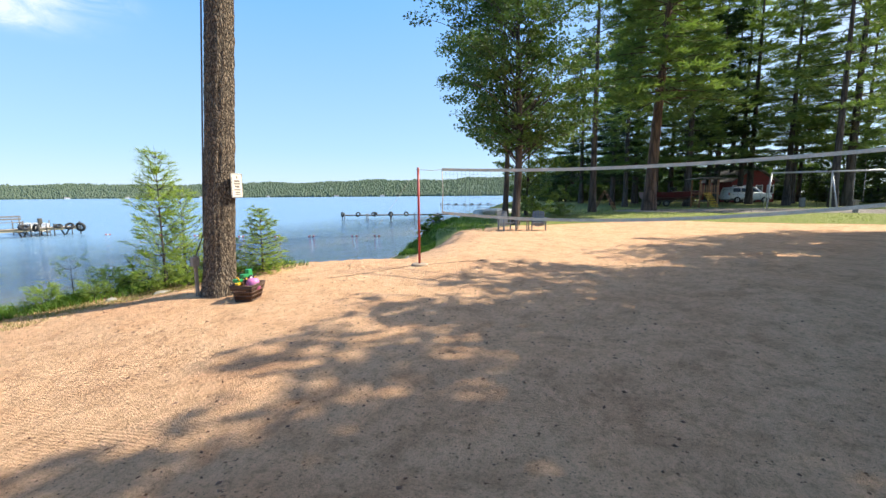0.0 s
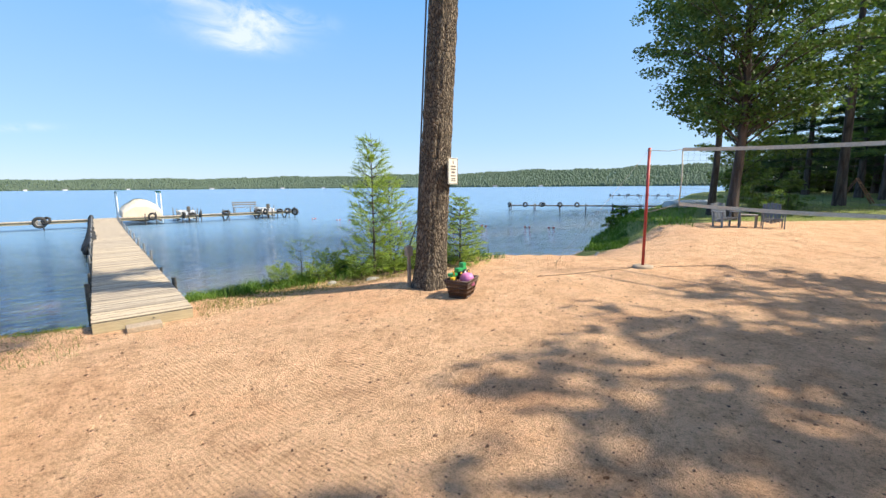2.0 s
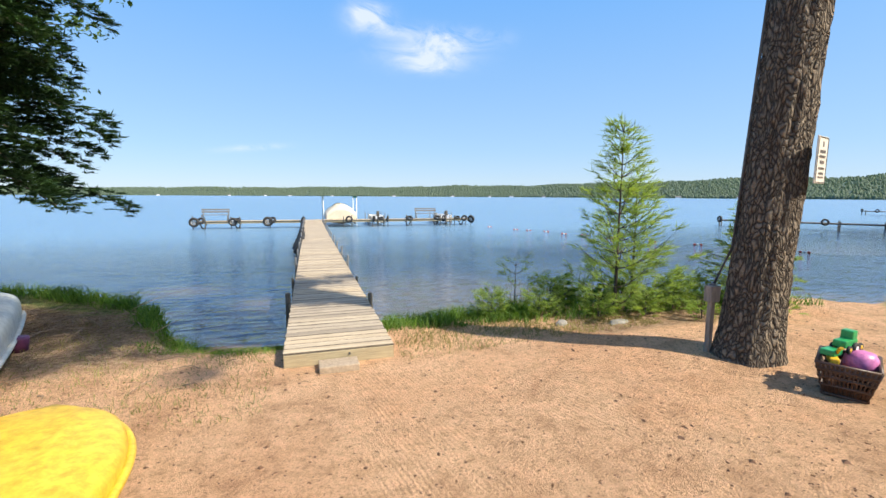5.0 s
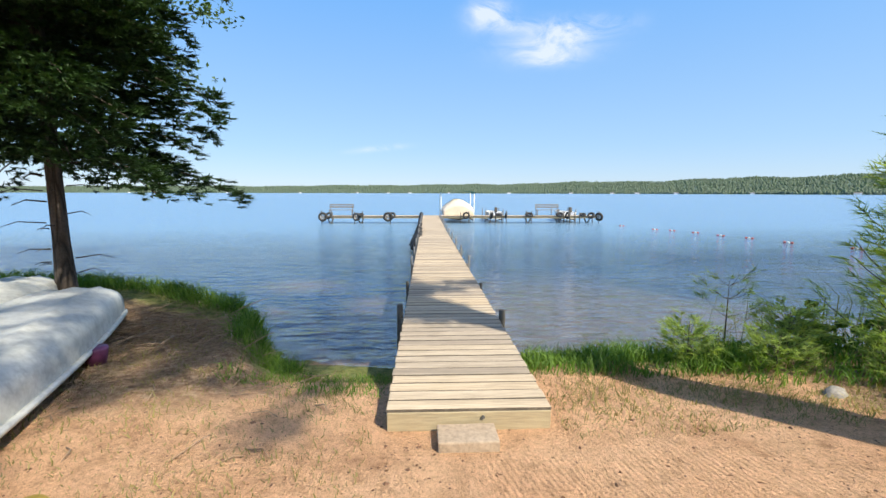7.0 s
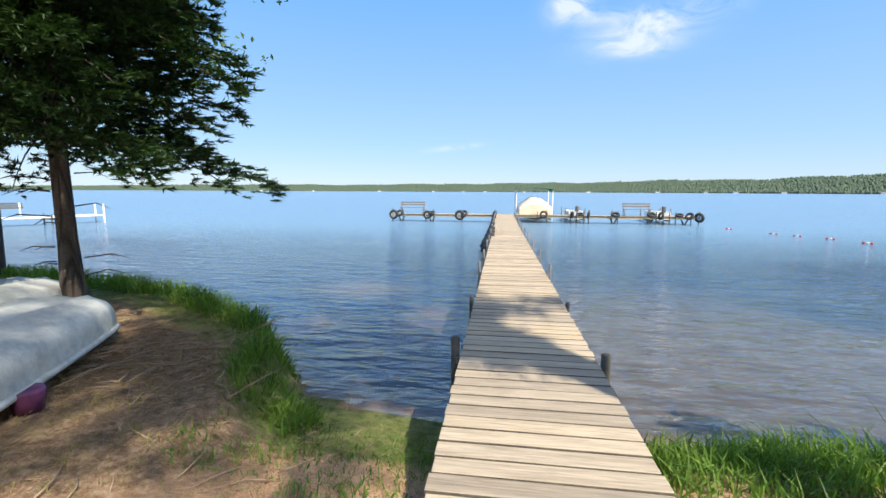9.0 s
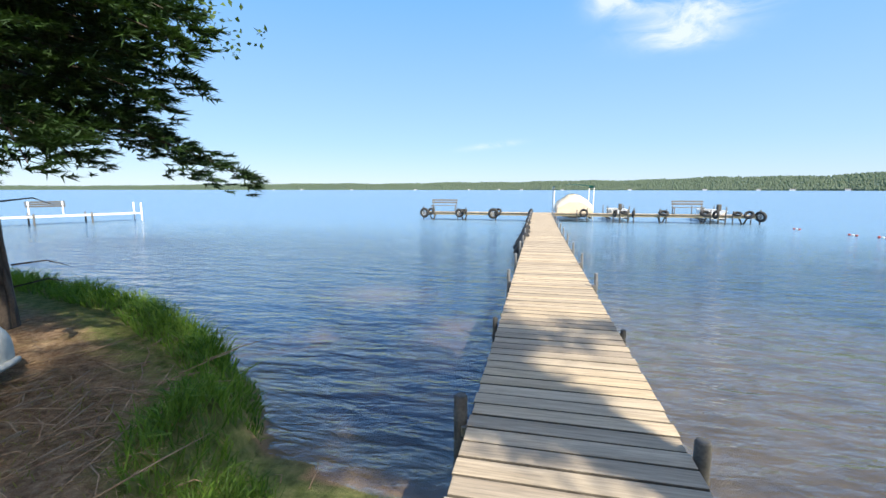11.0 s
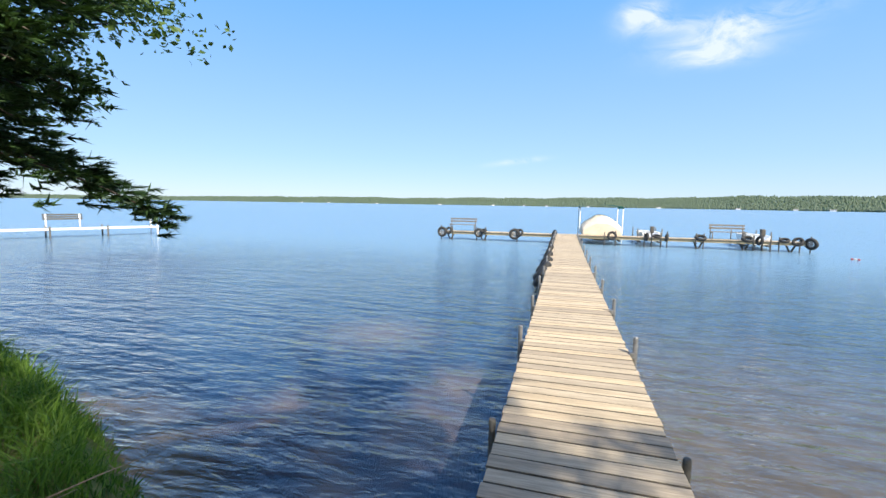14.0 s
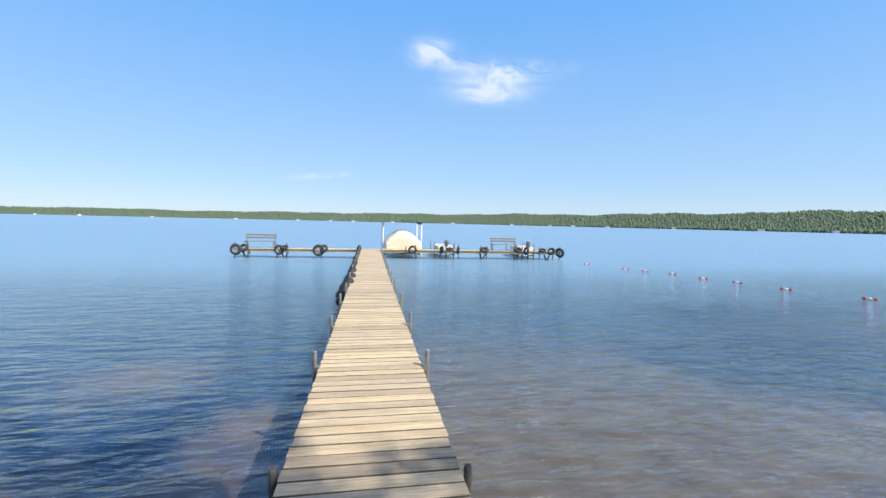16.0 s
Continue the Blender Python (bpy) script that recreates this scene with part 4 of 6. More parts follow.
# ---- trees ----
def tube_np(pts, radii, seg):
    """Arrays of a tube along points."""
    pts = np.asarray(pts, float)
    way = unit(np.gradient(pts, axis=0))
    ref = np.where(np.abs(way[:, 2:3]) < 0.9, (0, 0, 1), (1, 0, 0))
    side = unit(np.cross(way, ref))
    up = np.cross(side, way)
    a = np.arange(seg) * 2 * math.pi / seg
    v = pts[:, None] + (side[:, None] * np.cos(a)[None, :, None] + up[:, None] * np.sin(a)[None, :, None]) * np.reshape(radii, (-1, 1, 1))
    n = len(pts)
    i = (np.arange(n - 1)[:, None] * seg + np.arange(seg)).ravel()
    j = (np.arange(n - 1)[:, None] * seg + (np.arange(seg) + 1) % seg).ravel()
    return v.reshape(-1, 3), np.stack([i, j, j + seg, i + seg], 1)


def joined(chunks):
    vs, fs, o = [], [], 0
    for v, f in chunks:
        vs.append(v)
        fs.append(f + o)
        o += len(v)
    return np.concatenate(vs), np.concatenate(fs)


def conifer(tree, height, clear, radius, r0, bark_m, needle_m, step=0.55, per=5, sprays=16, tuft=9, nl=0.34, nw=0.035, droop=-0.12, lean=(0, 0), bare=0.25, sparse=0.0, top_pow=0.8):
    """Trunk, limbs and a crown of needle sprays."""
    zs = np.linspace(0, height, 14)
    bend = np.stack([lean[0] * (zs / height) ** 1.2 * height, lean[1] * (zs / height) ** 1.2 * height, zs], 1)
    rad = r0 * (1 - zs / height * 0.93) * (1 + 0.35 * np.exp(-zs / (r0 * 2.5)))
    v, f = tube_np(bend - (0, 0, 0.06), rad, 12)
    mesh_of("trunk", v, f, bark_m, tree, True)
    limbs, base, way, flat = [], [], [], []
    z = clear
    while z < height - 0.15:
        t = (z - clear) / (height - clear)
        reach = radius * (1 - t) ** top_pow * rng.uniform(0.75, 1.12) + 0.12
        c = np.array([np.interp(z, zs, bend[:, 0]), np.interp(z, zs, bend[:, 1]), z])
        n = max(3, int(per * rng.uniform(0.7, 1.2)))
        a0 = rng.uniform(0, 6.28)
        for k in range(n):
            if rng.random() < sparse:
                continue
            a = a0 + k * 6.283 / n + rng.uniform(-0.3, 0.3)
            L = reach * rng.uniform(0.65, 1.1)
            s = np.linspace(0, 1, 6)
            out = np.array([math.cos(a), math.sin(a), 0.0])
            rise = (0.35 * t + 0.05) * s + droop * s * s * 2
            pts = c + out * (s * L)[:, None] + np.stack([0 * s, 0 * s, rise * L], 1)
            limbs.append(tube_np(pts, np.linspace(max(min(0.012, r0 * 0.28), r0 * 0.16 * (1 - 0.6 * t)), min(0.005, r0 * 0.1), 6), 5))
            m = max(3, int(sprays * L / radius * rng.uniform(0.8, 1.2)) + 2)
            q = bare + (1 - bare) * rng.random(m) ** 0.8
            p = np.stack([np.interp(q, s, pts[:, i]) for i in range(3)], 1)
            lat = np.array([-out[1], out[0], 0.0])
            off = rng.uniform(-1, 1, m) * 0.42 * L * (1.1 - q) ** 0.7
            p = p + lat * off[:, None] + np.stack([0 * q, 0 * q, rng.normal(0, 0.045 * L ** 0.5, m) - np.abs(off) * 0.12], 1) + out * (np.abs(off) * 0.35)[:, None]
            w = unit(out + lat * (np.sign(off) * rng.uniform(0.2, 0.9, m))[:, None] + (0, 0, 0.12 + droop * 0.8))
            base.append(p)
            way.append(w)
        z += step * rng.uniform(0.75, 1.25) * (1 - 0.35 * t)
    v, f = joined(limbs)
    tagged(mesh_of("branchwork", v, f, bark_m, tree, True), kind="stuff")
    base, way = np.concatenate(base), np.concatenate(way)
    base, way = np.repeat(base, tuft, 0), np.repeat(way, tuft, 0)
    jig = rng.normal(size=base.shape) * (0.55, 0.55, 0.28)
    along = rng.uniform(-0.5, 0.6, len(base))[:, None] * nl
    v, f = blades(base + way * along, unit(way + jig), nl * rng.uniform(0.6, 1.25, len(base)), nw * rng.uniform(0.6, 1.3, len(base)), np.tile((0.0, 0, 1.0), (len(base), 1)) + rng.normal(0, 0.45, base.shape))
    tagged(mesh_of("crown", v, f, needle_m, tree), kind="stuff")
    return tree


def broadleaf(tree, height, clear, radius, r0, bark_m, leaf_m, clumps=60, leaves=90, size=0.16, lean=(0, 0), squash=1.0, spread=0.55):
    """Trunk, forked limbs and clumps of leaves with gaps."""
    zs = np.linspace(0, height * 0.92, 12)
    bend = np.stack([lean[0] * zs + 0.12 * np.sin(zs * 0.7), lean[1] * zs + 0.1 * np.cos(zs * 0.6) - 0.1, zs], 1)
    rad = r0 * (1 - zs / height * 0.9) * (1 + 0.3 * np.exp(-zs / (r0 * 2.5)))
    v, f = tube_np(bend - (0, 0, 0.06), rad, 12)
    mesh_of("trunk", v, f, bark_m, tree, True)
    limbs, cen = [], []
    for k in range(clumps):
        z = rng.uniform(clear, height)
        t = (z - clear) / (height - clear)
        ring_r = radius * (math.sin(math.pi * (0.12 + 0.8 * t)) ** 0.7) * rng.uniform(0.25, 1.05)
        a = rng.uniform(0, 6.283)
        zb = max(clear * 0.75, z - ring_r * spread)
        c0 = np.array([np.interp(zb, zs, bend[:, 0]), np.interp(zb, zs, bend[:, 1]), zb])
        tip = np.array([c0[0] + ring_r * math.cos(a), c0[1] + ring_r * math.sin(a), z])
        s = np.linspace(0, 1, 6)[:, None]
        pts = c0 + (tip - c0) * s + np.concatenate([0.08 * np.sin(s * 5 + k), 0.08 * np.cos(s * 4 + k), 0.12 * ring_r * np.sin(s * 3.1)], 1)
        limbs.append(tube_np(pts, np.linspace(r0 * 0.2 * (1 - 0.5 * t), 0.008, 6), 5))
        cen.append(tip)
        cen.append(c0 + (tip - c0) * rng.uniform(0.55, 0.85) + rng.normal(0, 0.15, 3))
    v, f = joined(limbs)
    tagged(mesh_of("branchwork", v, f, bark_m, tree, True), kind="stuff")
    cen = np.array(cen)
    per = rng.uniform(0.5, 1.25, len(cen))
    rad = radius * 0.17 * per
    c = np.repeat(cen, leaves, 0)
    off = unit(rng.normal(size=c.shape)) * (rng.random(len(c)) ** 0.45)[:, None] * np.repeat(rad, leaves)[:, None] * (1.25, 1.25, 0.62 * squash)
    v, f = leaf_cards(c + off, size * rng.uniform(0.6, 1.25, len(c)))
    tagged(mesh_of("crown", v, f, leaf_m, tree), kind="stuff")
    return tree


def tree_at(name, x, y, label, group="", rz=0):
    return thing(name, x, y, gz(x, y) - 0.02, rz, label, "tree", group)


def big_trunk():
    """The tall pine beside the dock, with ridged bark and root flare."""
    t = tree_at("tall_pine", 3.98, -1.72, "tall pine with thick ridged grey-brown bark on the beach edge")
    seg, rows = 72, 170
    zs = np.linspace(-0.1, 11.0, rows)
    a = np.arange(seg) * 2 * math.pi / seg
    Z, A = np.meshgrid(zs, a, indexing="ij")
    r = 0.238 - 0.003 * Z + 0.022 * np.exp(-np.maximum(Z, 0) / 0.9) + 0.055 * np.exp(-np.maximum(Z, 0) / 0.2) * (1 + 0.35 * np.sin(A * 5 + 0.7))
    field = np.zeros_like(Z)
    for k, (fa, fz, am) in enumerate(((17, 1.3, 1.0), (29, 2.1, 0.8), (11, 0.7, 0.7))):
        field += am * np.abs(np.sin(A * fa / 2 + 1.1 * np.sin(Z * fz + k) + 0.8 * np.sin(Z * fz * 2.7 + A * 2)))
    field += 0.5 * np.abs(np.sin(Z * 9 + 3 * np.sin(A * 7)))
    r = r + 0.016 * (field - 1.5) + rng.normal(0, 0.003, Z.shape)
    cx = -0.085 + 0.072 * Z - 0.01 * np.maximum(Z - 5, 0)
    cy = 0.01 - 0.004 * Z
    v = np.stack([cx + r * np.cos(A), cy + r * np.sin(A), Z], -1).reshape(-1, 3)
    i = (np.arange(rows - 1)[:, None] * seg + np.arange(seg)).ravel()
    j = (np.arange(rows - 1)[:, None] * seg + (np.arange(seg) + 1) % seg).ravel()
    mesh_of("trunk", v, np.stack([i, j, j + seg, i + seg], 1), B_PINE, t, True)
    limbs, cen = [], []
    # unseen limbs, added and aimed so their shade falls on dock, bank and boats
    for k in range(88):
        ang = rng.uniform(-2.25, -1.35) if k % 2 == 0 else rng.uniform(0, 6.283)
        back, lee = math.sin(ang) < -0.72 and math.cos(ang) < 0.2, math.cos(ang - 0.9) > 0.3
        z = rng.uniform(8.8, 10.6) if back else rng.uniform(7.0, 10.3) if lee else rng.uniform(6.5, 9.4)
        L = rng.uniform(2.4, 6.3) if back else rng.uniform(0.8, 2.3) if lee else rng.uniform(0.5, 1.1)
        c0 = np.array([-0.06 + 0.066 * min(z, 13), -0.02, min(z, 13.5)])
        s = np.linspace(0, 1, 6)[:, None]
        d = np.array([math.cos(ang), math.sin(ang), rng.uniform(-0.1, 0.35)])
        pts = c0 + d * s * L
        limbs.append(tube_np(pts, np.linspace(0.06, 0.01, 6), 6))
        for q in rng.uniform(0.4, 1.0, 4):
            cen.append(c0 + d * q * L + rng.normal(0, 0.17, 3))
    limbs.append(tube_np(np.array([(0.66, -0.03, 10.9), (0.77, -0.04, 12.5), (0.85, -0.04, 14.6)]), np.array([0.215, 0.13, 0.02]), 12))
    v, f = joined(limbs)
    tagged(mesh_of("branchwork", v, f, B_PINE, t, True), kind="stuff")
    c = np.repeat(np.array(cen), 72, 0)
    d = unit(rng.normal(size=c.shape) * (1, 1, 0.7))
    v, f = blades(c + d * 0.05 + rng.normal(0, 0.105, c.shape), d, rng.uniform(0.14, 0.28, len(c)), np.full(len(c), 0.018))
    tagged(mesh_of("crown", v, f, L_PINE, t), kind="stuff")
    return t


big_trunk()


# ---- trees of the near shore ----
t = tree_at("spruce_tree", -5.3, 3.05, "dark spruce with low drooping boughs on the bank")
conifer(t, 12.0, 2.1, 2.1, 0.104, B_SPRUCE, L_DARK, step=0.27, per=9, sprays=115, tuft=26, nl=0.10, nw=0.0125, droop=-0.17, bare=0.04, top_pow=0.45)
bm = B()
for k in range(26):
    a, z, L = rng.uniform(0, 6.28), rng.uniform(0.25, 2.2), rng.uniform(0.08, 0.5)
    c = Vector((0.13 * math.cos(a), 0.13 * math.sin(a), z))
    tube(bm, [c, c + Vector((math.cos(a), math.sin(a), 0.1)) * L * 0.6, c + Vector((math.cos(a), math.sin(a), -0.1)) * L], [0.009, 0.007, 0.003], 5)
tagged(part("dead_twig", bm, B_SPRUCE, t, "bare dead twigs on the lower trunk"), kind="stuff")
t = tree_at("maple_tree", -8.9, 4.7, "broadleaf tree with a dark trunk leaning over the water")
broadleaf(t, 13.0, 3.0, 5.0, 0.2, B_FAR, L_LEAF, clumps=220, leaves=170, size=0.115, lean=(0.05, 0.03), squash=0.5)
t = tree_at("pine_sapling", 4.12, 0.53, "bright green young white pine beside the tall pine")
conifer(t, 3.0, 0.15, 0.78, 0.028, B_FAR, L_SAP, step=0.24, per=6, sprays=11, tuft=18, nl=0.14, nw=0.006, droop=0.25, bare=0.2, top_pow=0.95)
t = tree_at("pine_sapling", 4.75, 0.9, "second slender young white pine on the bank")
conifer(t, 2.1, 0.15, 0.75, 0.025, B_FAR, L_SAP, step=0.19, per=5, sprays=11, tuft=15, nl=0.14, nw=0.006, droop=0.3, bare=0.2)
t = tree_at("young_spruce", 6.05, -0.05, "small bright green spruce behind the tall pine")
conifer(t, 1.65, 0.08, 0.82, 0.03, B_FAR, L_SAP, step=0.14, per=7, sprays=15, tuft=22, nl=0.075, nw=0.006, droop=0.05, bare=0.12, top_pow=1.05)
t = tree_at("pine_seedling", 2.8, 1.25, "thin pine seedling with few needles at the waterside")
conifer(t, 0.95, 0.3, 0.34, 0.012, B_FAR, L_PINE, step=0.2, per=4, sprays=4, tuft=12, nl=0.09, nw=0.004, droop=0.2, bare=0.5)
for k, (x, y, s) in enumerate(((2.35, 1.15, 0.5), (2.95, 0.75, 0.42), (3.35, 1.1, 0.6), (3.7, 0.35, 0.5), (4.4, 0.2, 0.5), (5.0, 0.3, 0.55), (5.5, 0.5, 0.6), (4.9, -0.3, 0.35))):
    t = thing("low_conifer", x, y, gz(x, y) - 0.02, 0, "low pale green conifer seedling in the bank grass", "shrub", "bank seedlings")
    conifer(t, s, 0.04, s * 0.4, 0.012, B_FAR, L_SAP, step=0.09, per=6, sprays=6, tuft=16, nl=0.08, nw=0.004, droop=0.3, bare=0.3)
for x, y, s, m in ((20.6, 4.0, 0.7, L_GRASS), (22.2, 4.6, 0.8, L_LEAF), (18.6, 3.3, 0.6, L_GRASS), (24.5, -0.6, 1.7, L_BRIGHT), (27.5, -1.4, 1.6, L_BRIGHT), (3.75, 1.35, 0.32, L_GRASS), (4.7, 1.3, 0.4, L_GRASS)):
    t = thing("shrub", x, y, gz(x, y) - 0.03, 0, "leafy green shrub on the bank", "shrub", "bank shrubs")
    broadleaf(t, s, s * 0.15, s * 0.75, 0.03, B_FAR, m, clumps=22, leaves=70, size=0.07 if s < 1 else 0.11)

# twin trees on the right shore
t = tree_at("oak_tree", 21.03, -0.84, "tall broadleaf tree with a dense dark crown on the shore lawn", "shore trees")
broadleaf(t, 17, 4.2, 5.0, 0.215, B_FAR, L_LEAF, clumps=180, leaves=110, size=0.18, squash=0.6)
t = tree_at("oak_tree", 24.4, 1.1, "slim broadleaf tree standing behind its twin", "shore trees")
broadleaf(t, 15, 5.0, 3.8, 0.185, B_FAR, L_LEAF, clumps=80, leaves=90, size=0.19, lean=(0.01, 0.02), squash=0.8)
t = tree_at("birch_tree", 28.5, 1.2, "light green tree by the far lawn", "shore trees")
broadleaf(t, 8, 1.0, 2.6, 0.12, B_FAR, L_BRIGHT, clumps=60, leaves=80, size=0.18)
t = tree_at("grey_pine", 30.7, -2.9, "tall bare grey trunk with a thin pine crown", "shore trees")
conifer(t, 21, 8.5, 2.6, 0.24, B_FAR, L_PINE, step=0.8, per=4, sprays=14, tuft=9, nl=0.45, nw=0.03, sparse=0.2)
t = tree_at("great_pine", 35.0, -6.15, "great reddish pine leaning over the lawn", "forest pines")
conifer(t, 25, 8.0, 6.4, 0.42, B_RED, L_PINE, step=0.62, per=6, sprays=50, tuft=14, nl=0.5, nw=0.04, lean=(0.0, -0.05), sparse=0.1)


# forest of pines behind the lawn
def forest():
    kinds = []
    for k, (h, c, r, m) in enumerate(((24, 4.5, 4.4, L_PINE), (21, 3.0, 3.8, L_DARK), (26, 8.0, 5.0, L_PINE))):
        tr = tree_at("forest_pine", 46 + 6 * k, -8.5 - 2.5 * k, "tall pine with layered boughs in the woods behind the lawn", "forest pines")
        conifer(tr, h, c, r, 0.3, B_FAR, m, step=0.95, per=6, sprays=34, tuft=12, nl=0.5, nw=0.042, sparse=0.34, droop=-0.07, top_pow=0.5)
        kinds.append(tr)
    spots = ((43.5, -3.4, 0), (50, -5.5, 2), (48.5, -1.5, 1), (55, -3, 0), (50, -16.5, 0), 
             (57, -18, 2), (60, -6.5, 0), (62, -1, 1), (58, -26, 0), (64, -13, 2), (66, -20, 1), (64, -30, 0), (54, 3, 1), (62, 6, 0),
             (70, -8, 0), (70, 2, 1), (56, -37, 0), (68, -26, 2), (72, -15, 1), (60.5, -10.5, 1), (43.0, -18.3, 2), (49, -20.5, 0), (54, -14, 2))
    for k, (x, y, kind) in enumerate(spots):
        s = 0.78 + 0.4 * ((k * 0.618) % 1)
        copy_thing(kinds[kind], pose(x, y, gz(x, y) - 0.05, 0, 0, 137 * k) @ Matrix.Diagonal((s, s, s, 1)))
    und = thing("undergrowth", 66, 8, gz(66, 8) - 0.05, 0, "dark leafy undergrowth at the edge of the woods", "shrub", "woodland undergrowth")
    broadleaf(und, 6.5, 0.4, 4.5, 0.12, B_FAR, L_LEAF, clumps=70, leaves=60, size=0.34)
    for k in range(30):
        ang = radians(-38 - 78 * k / 29)
        d = 62 + 12 * ((k * 0.37) % 1) if abs(math.degrees(ang) + 94) > 7 else 80
        x, y = -0.5 - math.sin(ang) * d, -9 + math.cos(ang) * d
        if y > np.interp(x, SHORE_X, SHORE_Y) - 4:
            continue
        s = 0.8 + 0.5 * ((k * 0.618) % 1)
        copy_thing(und, pose(x, y, gz(x, y) - 0.05, 0, 0, 77 * k) @ Matrix.Diagonal((s, s, s * 0.9, 1)))


forest()


# tall trees behind the beach, whose crowns shade the sand
def shade_trees():
    a = tree_at("beach_oak", 11.0, -17.0, "tall broadleaf tree behind the beach casting dappled shade", "beach oaks")
    broadleaf(a, 15.0, 5.5, 4.6, 0.28, B_FAR, L_LEAF, clumps=98, leaves=62, size=0.29)
    for k, (x, y, s) in enumerate(((15.3, -17.0, 1.0), (22.0, -19.2, 0.95), (5.0, -18.6, 1.0), (12.5, -21.8, 1.1), (19, -22.6, 1.0), (1.0, -21.5, 1.0), (7.5, -22.5, 1.0), (5.8, -16.7, 0.85))):
        copy_thing(a, pose(x, y, gz(x, y) - 0.05, 0, 0, 100 * k) @ Matrix.Diagonal((s, s, s, 1)))


shade_trees()


# ---- grass and ground litter ----
def scatter(n, x0, x1, d0, d1, power=1.0):
    x = rng.uniform(x0, x1, n)
    d = d0 + (d1 - d0) * rng.random(n) ** power
    y = np.interp(x, SHORE_X, SHORE_Y) - d / 0.92
    return np.stack([x, y, ground_z(x, y)], 1)


def grass(name, pts, h0, h1, w, material, label, lean=0.45):
    keep = ~((np.abs(pts[:, 0]) < 0.68) & (pts[:, 1] > -0.05))
    # uneven tufts: thick and tall in places, thin in others
    px, py = pts[:, 0], pts[:, 1]
    thick = 0.5 + 0.27 * np.sin(px * 5.3 + 2.1 * np.sin(py * 3.1)) + 0.27 * np.sin(py * 6.1 + 1.7 * np.sin(px * 2.3 + 1.0))
    keep &= rng.random(len(pts)) < 0.35 + 0.75 * thick
    pts, thick = pts[keep], thick[keep]
    n = len(pts)
    h = rng.uniform(h0, h1, n) * (0.62 + 0.62 * np.clip(thick, 0, 1))
    way = unit(rng.normal(0, lean, (n, 3)) * (1, 1, 0) + (0, 0, 1))
    side = unit(np.cross(way, rng.normal(size=(n, 3)))) * (w * rng.uniform(0.6, 1.3, n))[:, None]
    mid = pts + way * (h * 0.55)[:, None]
    tip = pts + way * (h * 0.85)[:, None] + rng.normal(0, 0.28, (n, 3)) * h[:, None] * (1, 1, 0.25)
    pts = pts - (0, 0, 0.02)
    v = np.stack([pts - side, pts + side, mid + side * 0.8, mid - side * 0.8, tip], 1).reshape(-1, 3)
    i = np.arange(n)[:, None] * 5
    f = np.concatenate([i + (0, 1, 2), i + (0, 2, 3), i + (3, 2, 4)], 0)
    ob = mesh_of(name, v, f, material)
    return tagged(ob, label, "grass", kind="stuff")


grass("bank_grass", np.concatenate([scatter(16000, -12, -2.5, 0.0, 0.85, 1.5), scatter(1300, -2.7, -1.9, 0.3, 1.1), scatter(6200, 0.65, 3.0, 0.4, 1.55, 1.1), scatter(6000, 2.5, 7.2, 0.2, 1.9)]),
      0.10, 0.30, 0.006, L_GRASS, "long green grass along the lake bank")
grass("sedge", np.concatenate([scatter(260, 2.6, 5.2, 0.1, 1.2)]), 0.45, 1.0, 0.004, L_DRY, "tall thin reeds at the waterside", 0.15)
grass("low_grass", scatter(1500, -2.3, -0.7, 0.5, 1.9), 0.04, 0.12, 0.005, L_GRASS, "short grass beside the dock", 0.7)
grass("thin_turf", np.concatenate([np.stack([x := rng.uniform(-5.5, -0.7, 8000), y := rng.uniform(-1.2, 2.4, 8000), ground_z(x, y)], 1), scatter(6500, 0.7, 4.2, 1.3, 2.5)]),
      0.03, 0.10, 0.0035, L_DRY, "thin dry grass over the sandy bank", 0.8)
grass("point_grass", np.concatenate([scatter(9000, 14.5, 26, 0.05, 1.6), scatter(2500, 17, 30, 1.5, 4.0)]), 0.1, 0.28, 0.012, L_GRASS, "long grass on the shore of the point")
lx = rng.uniform(12, 34, 16000)
ly = rng.uniform(-22, 4, 16000)
ok = ly > np.interp(lx, SAND_X, SAND_Y) + 0.4
ok &= inland(lx, ly) > 0.8
ok &= ~((lx > 31) & (lx < 37) & (ly < -4))
grass("lawn_grass", np.stack([lx[ok], ly[ok], ground_z(lx[ok], ly[ok])], 1), 0.04, 0.1, 0.012, L_LAWN, "mown lawn behind the beach", 0.6)


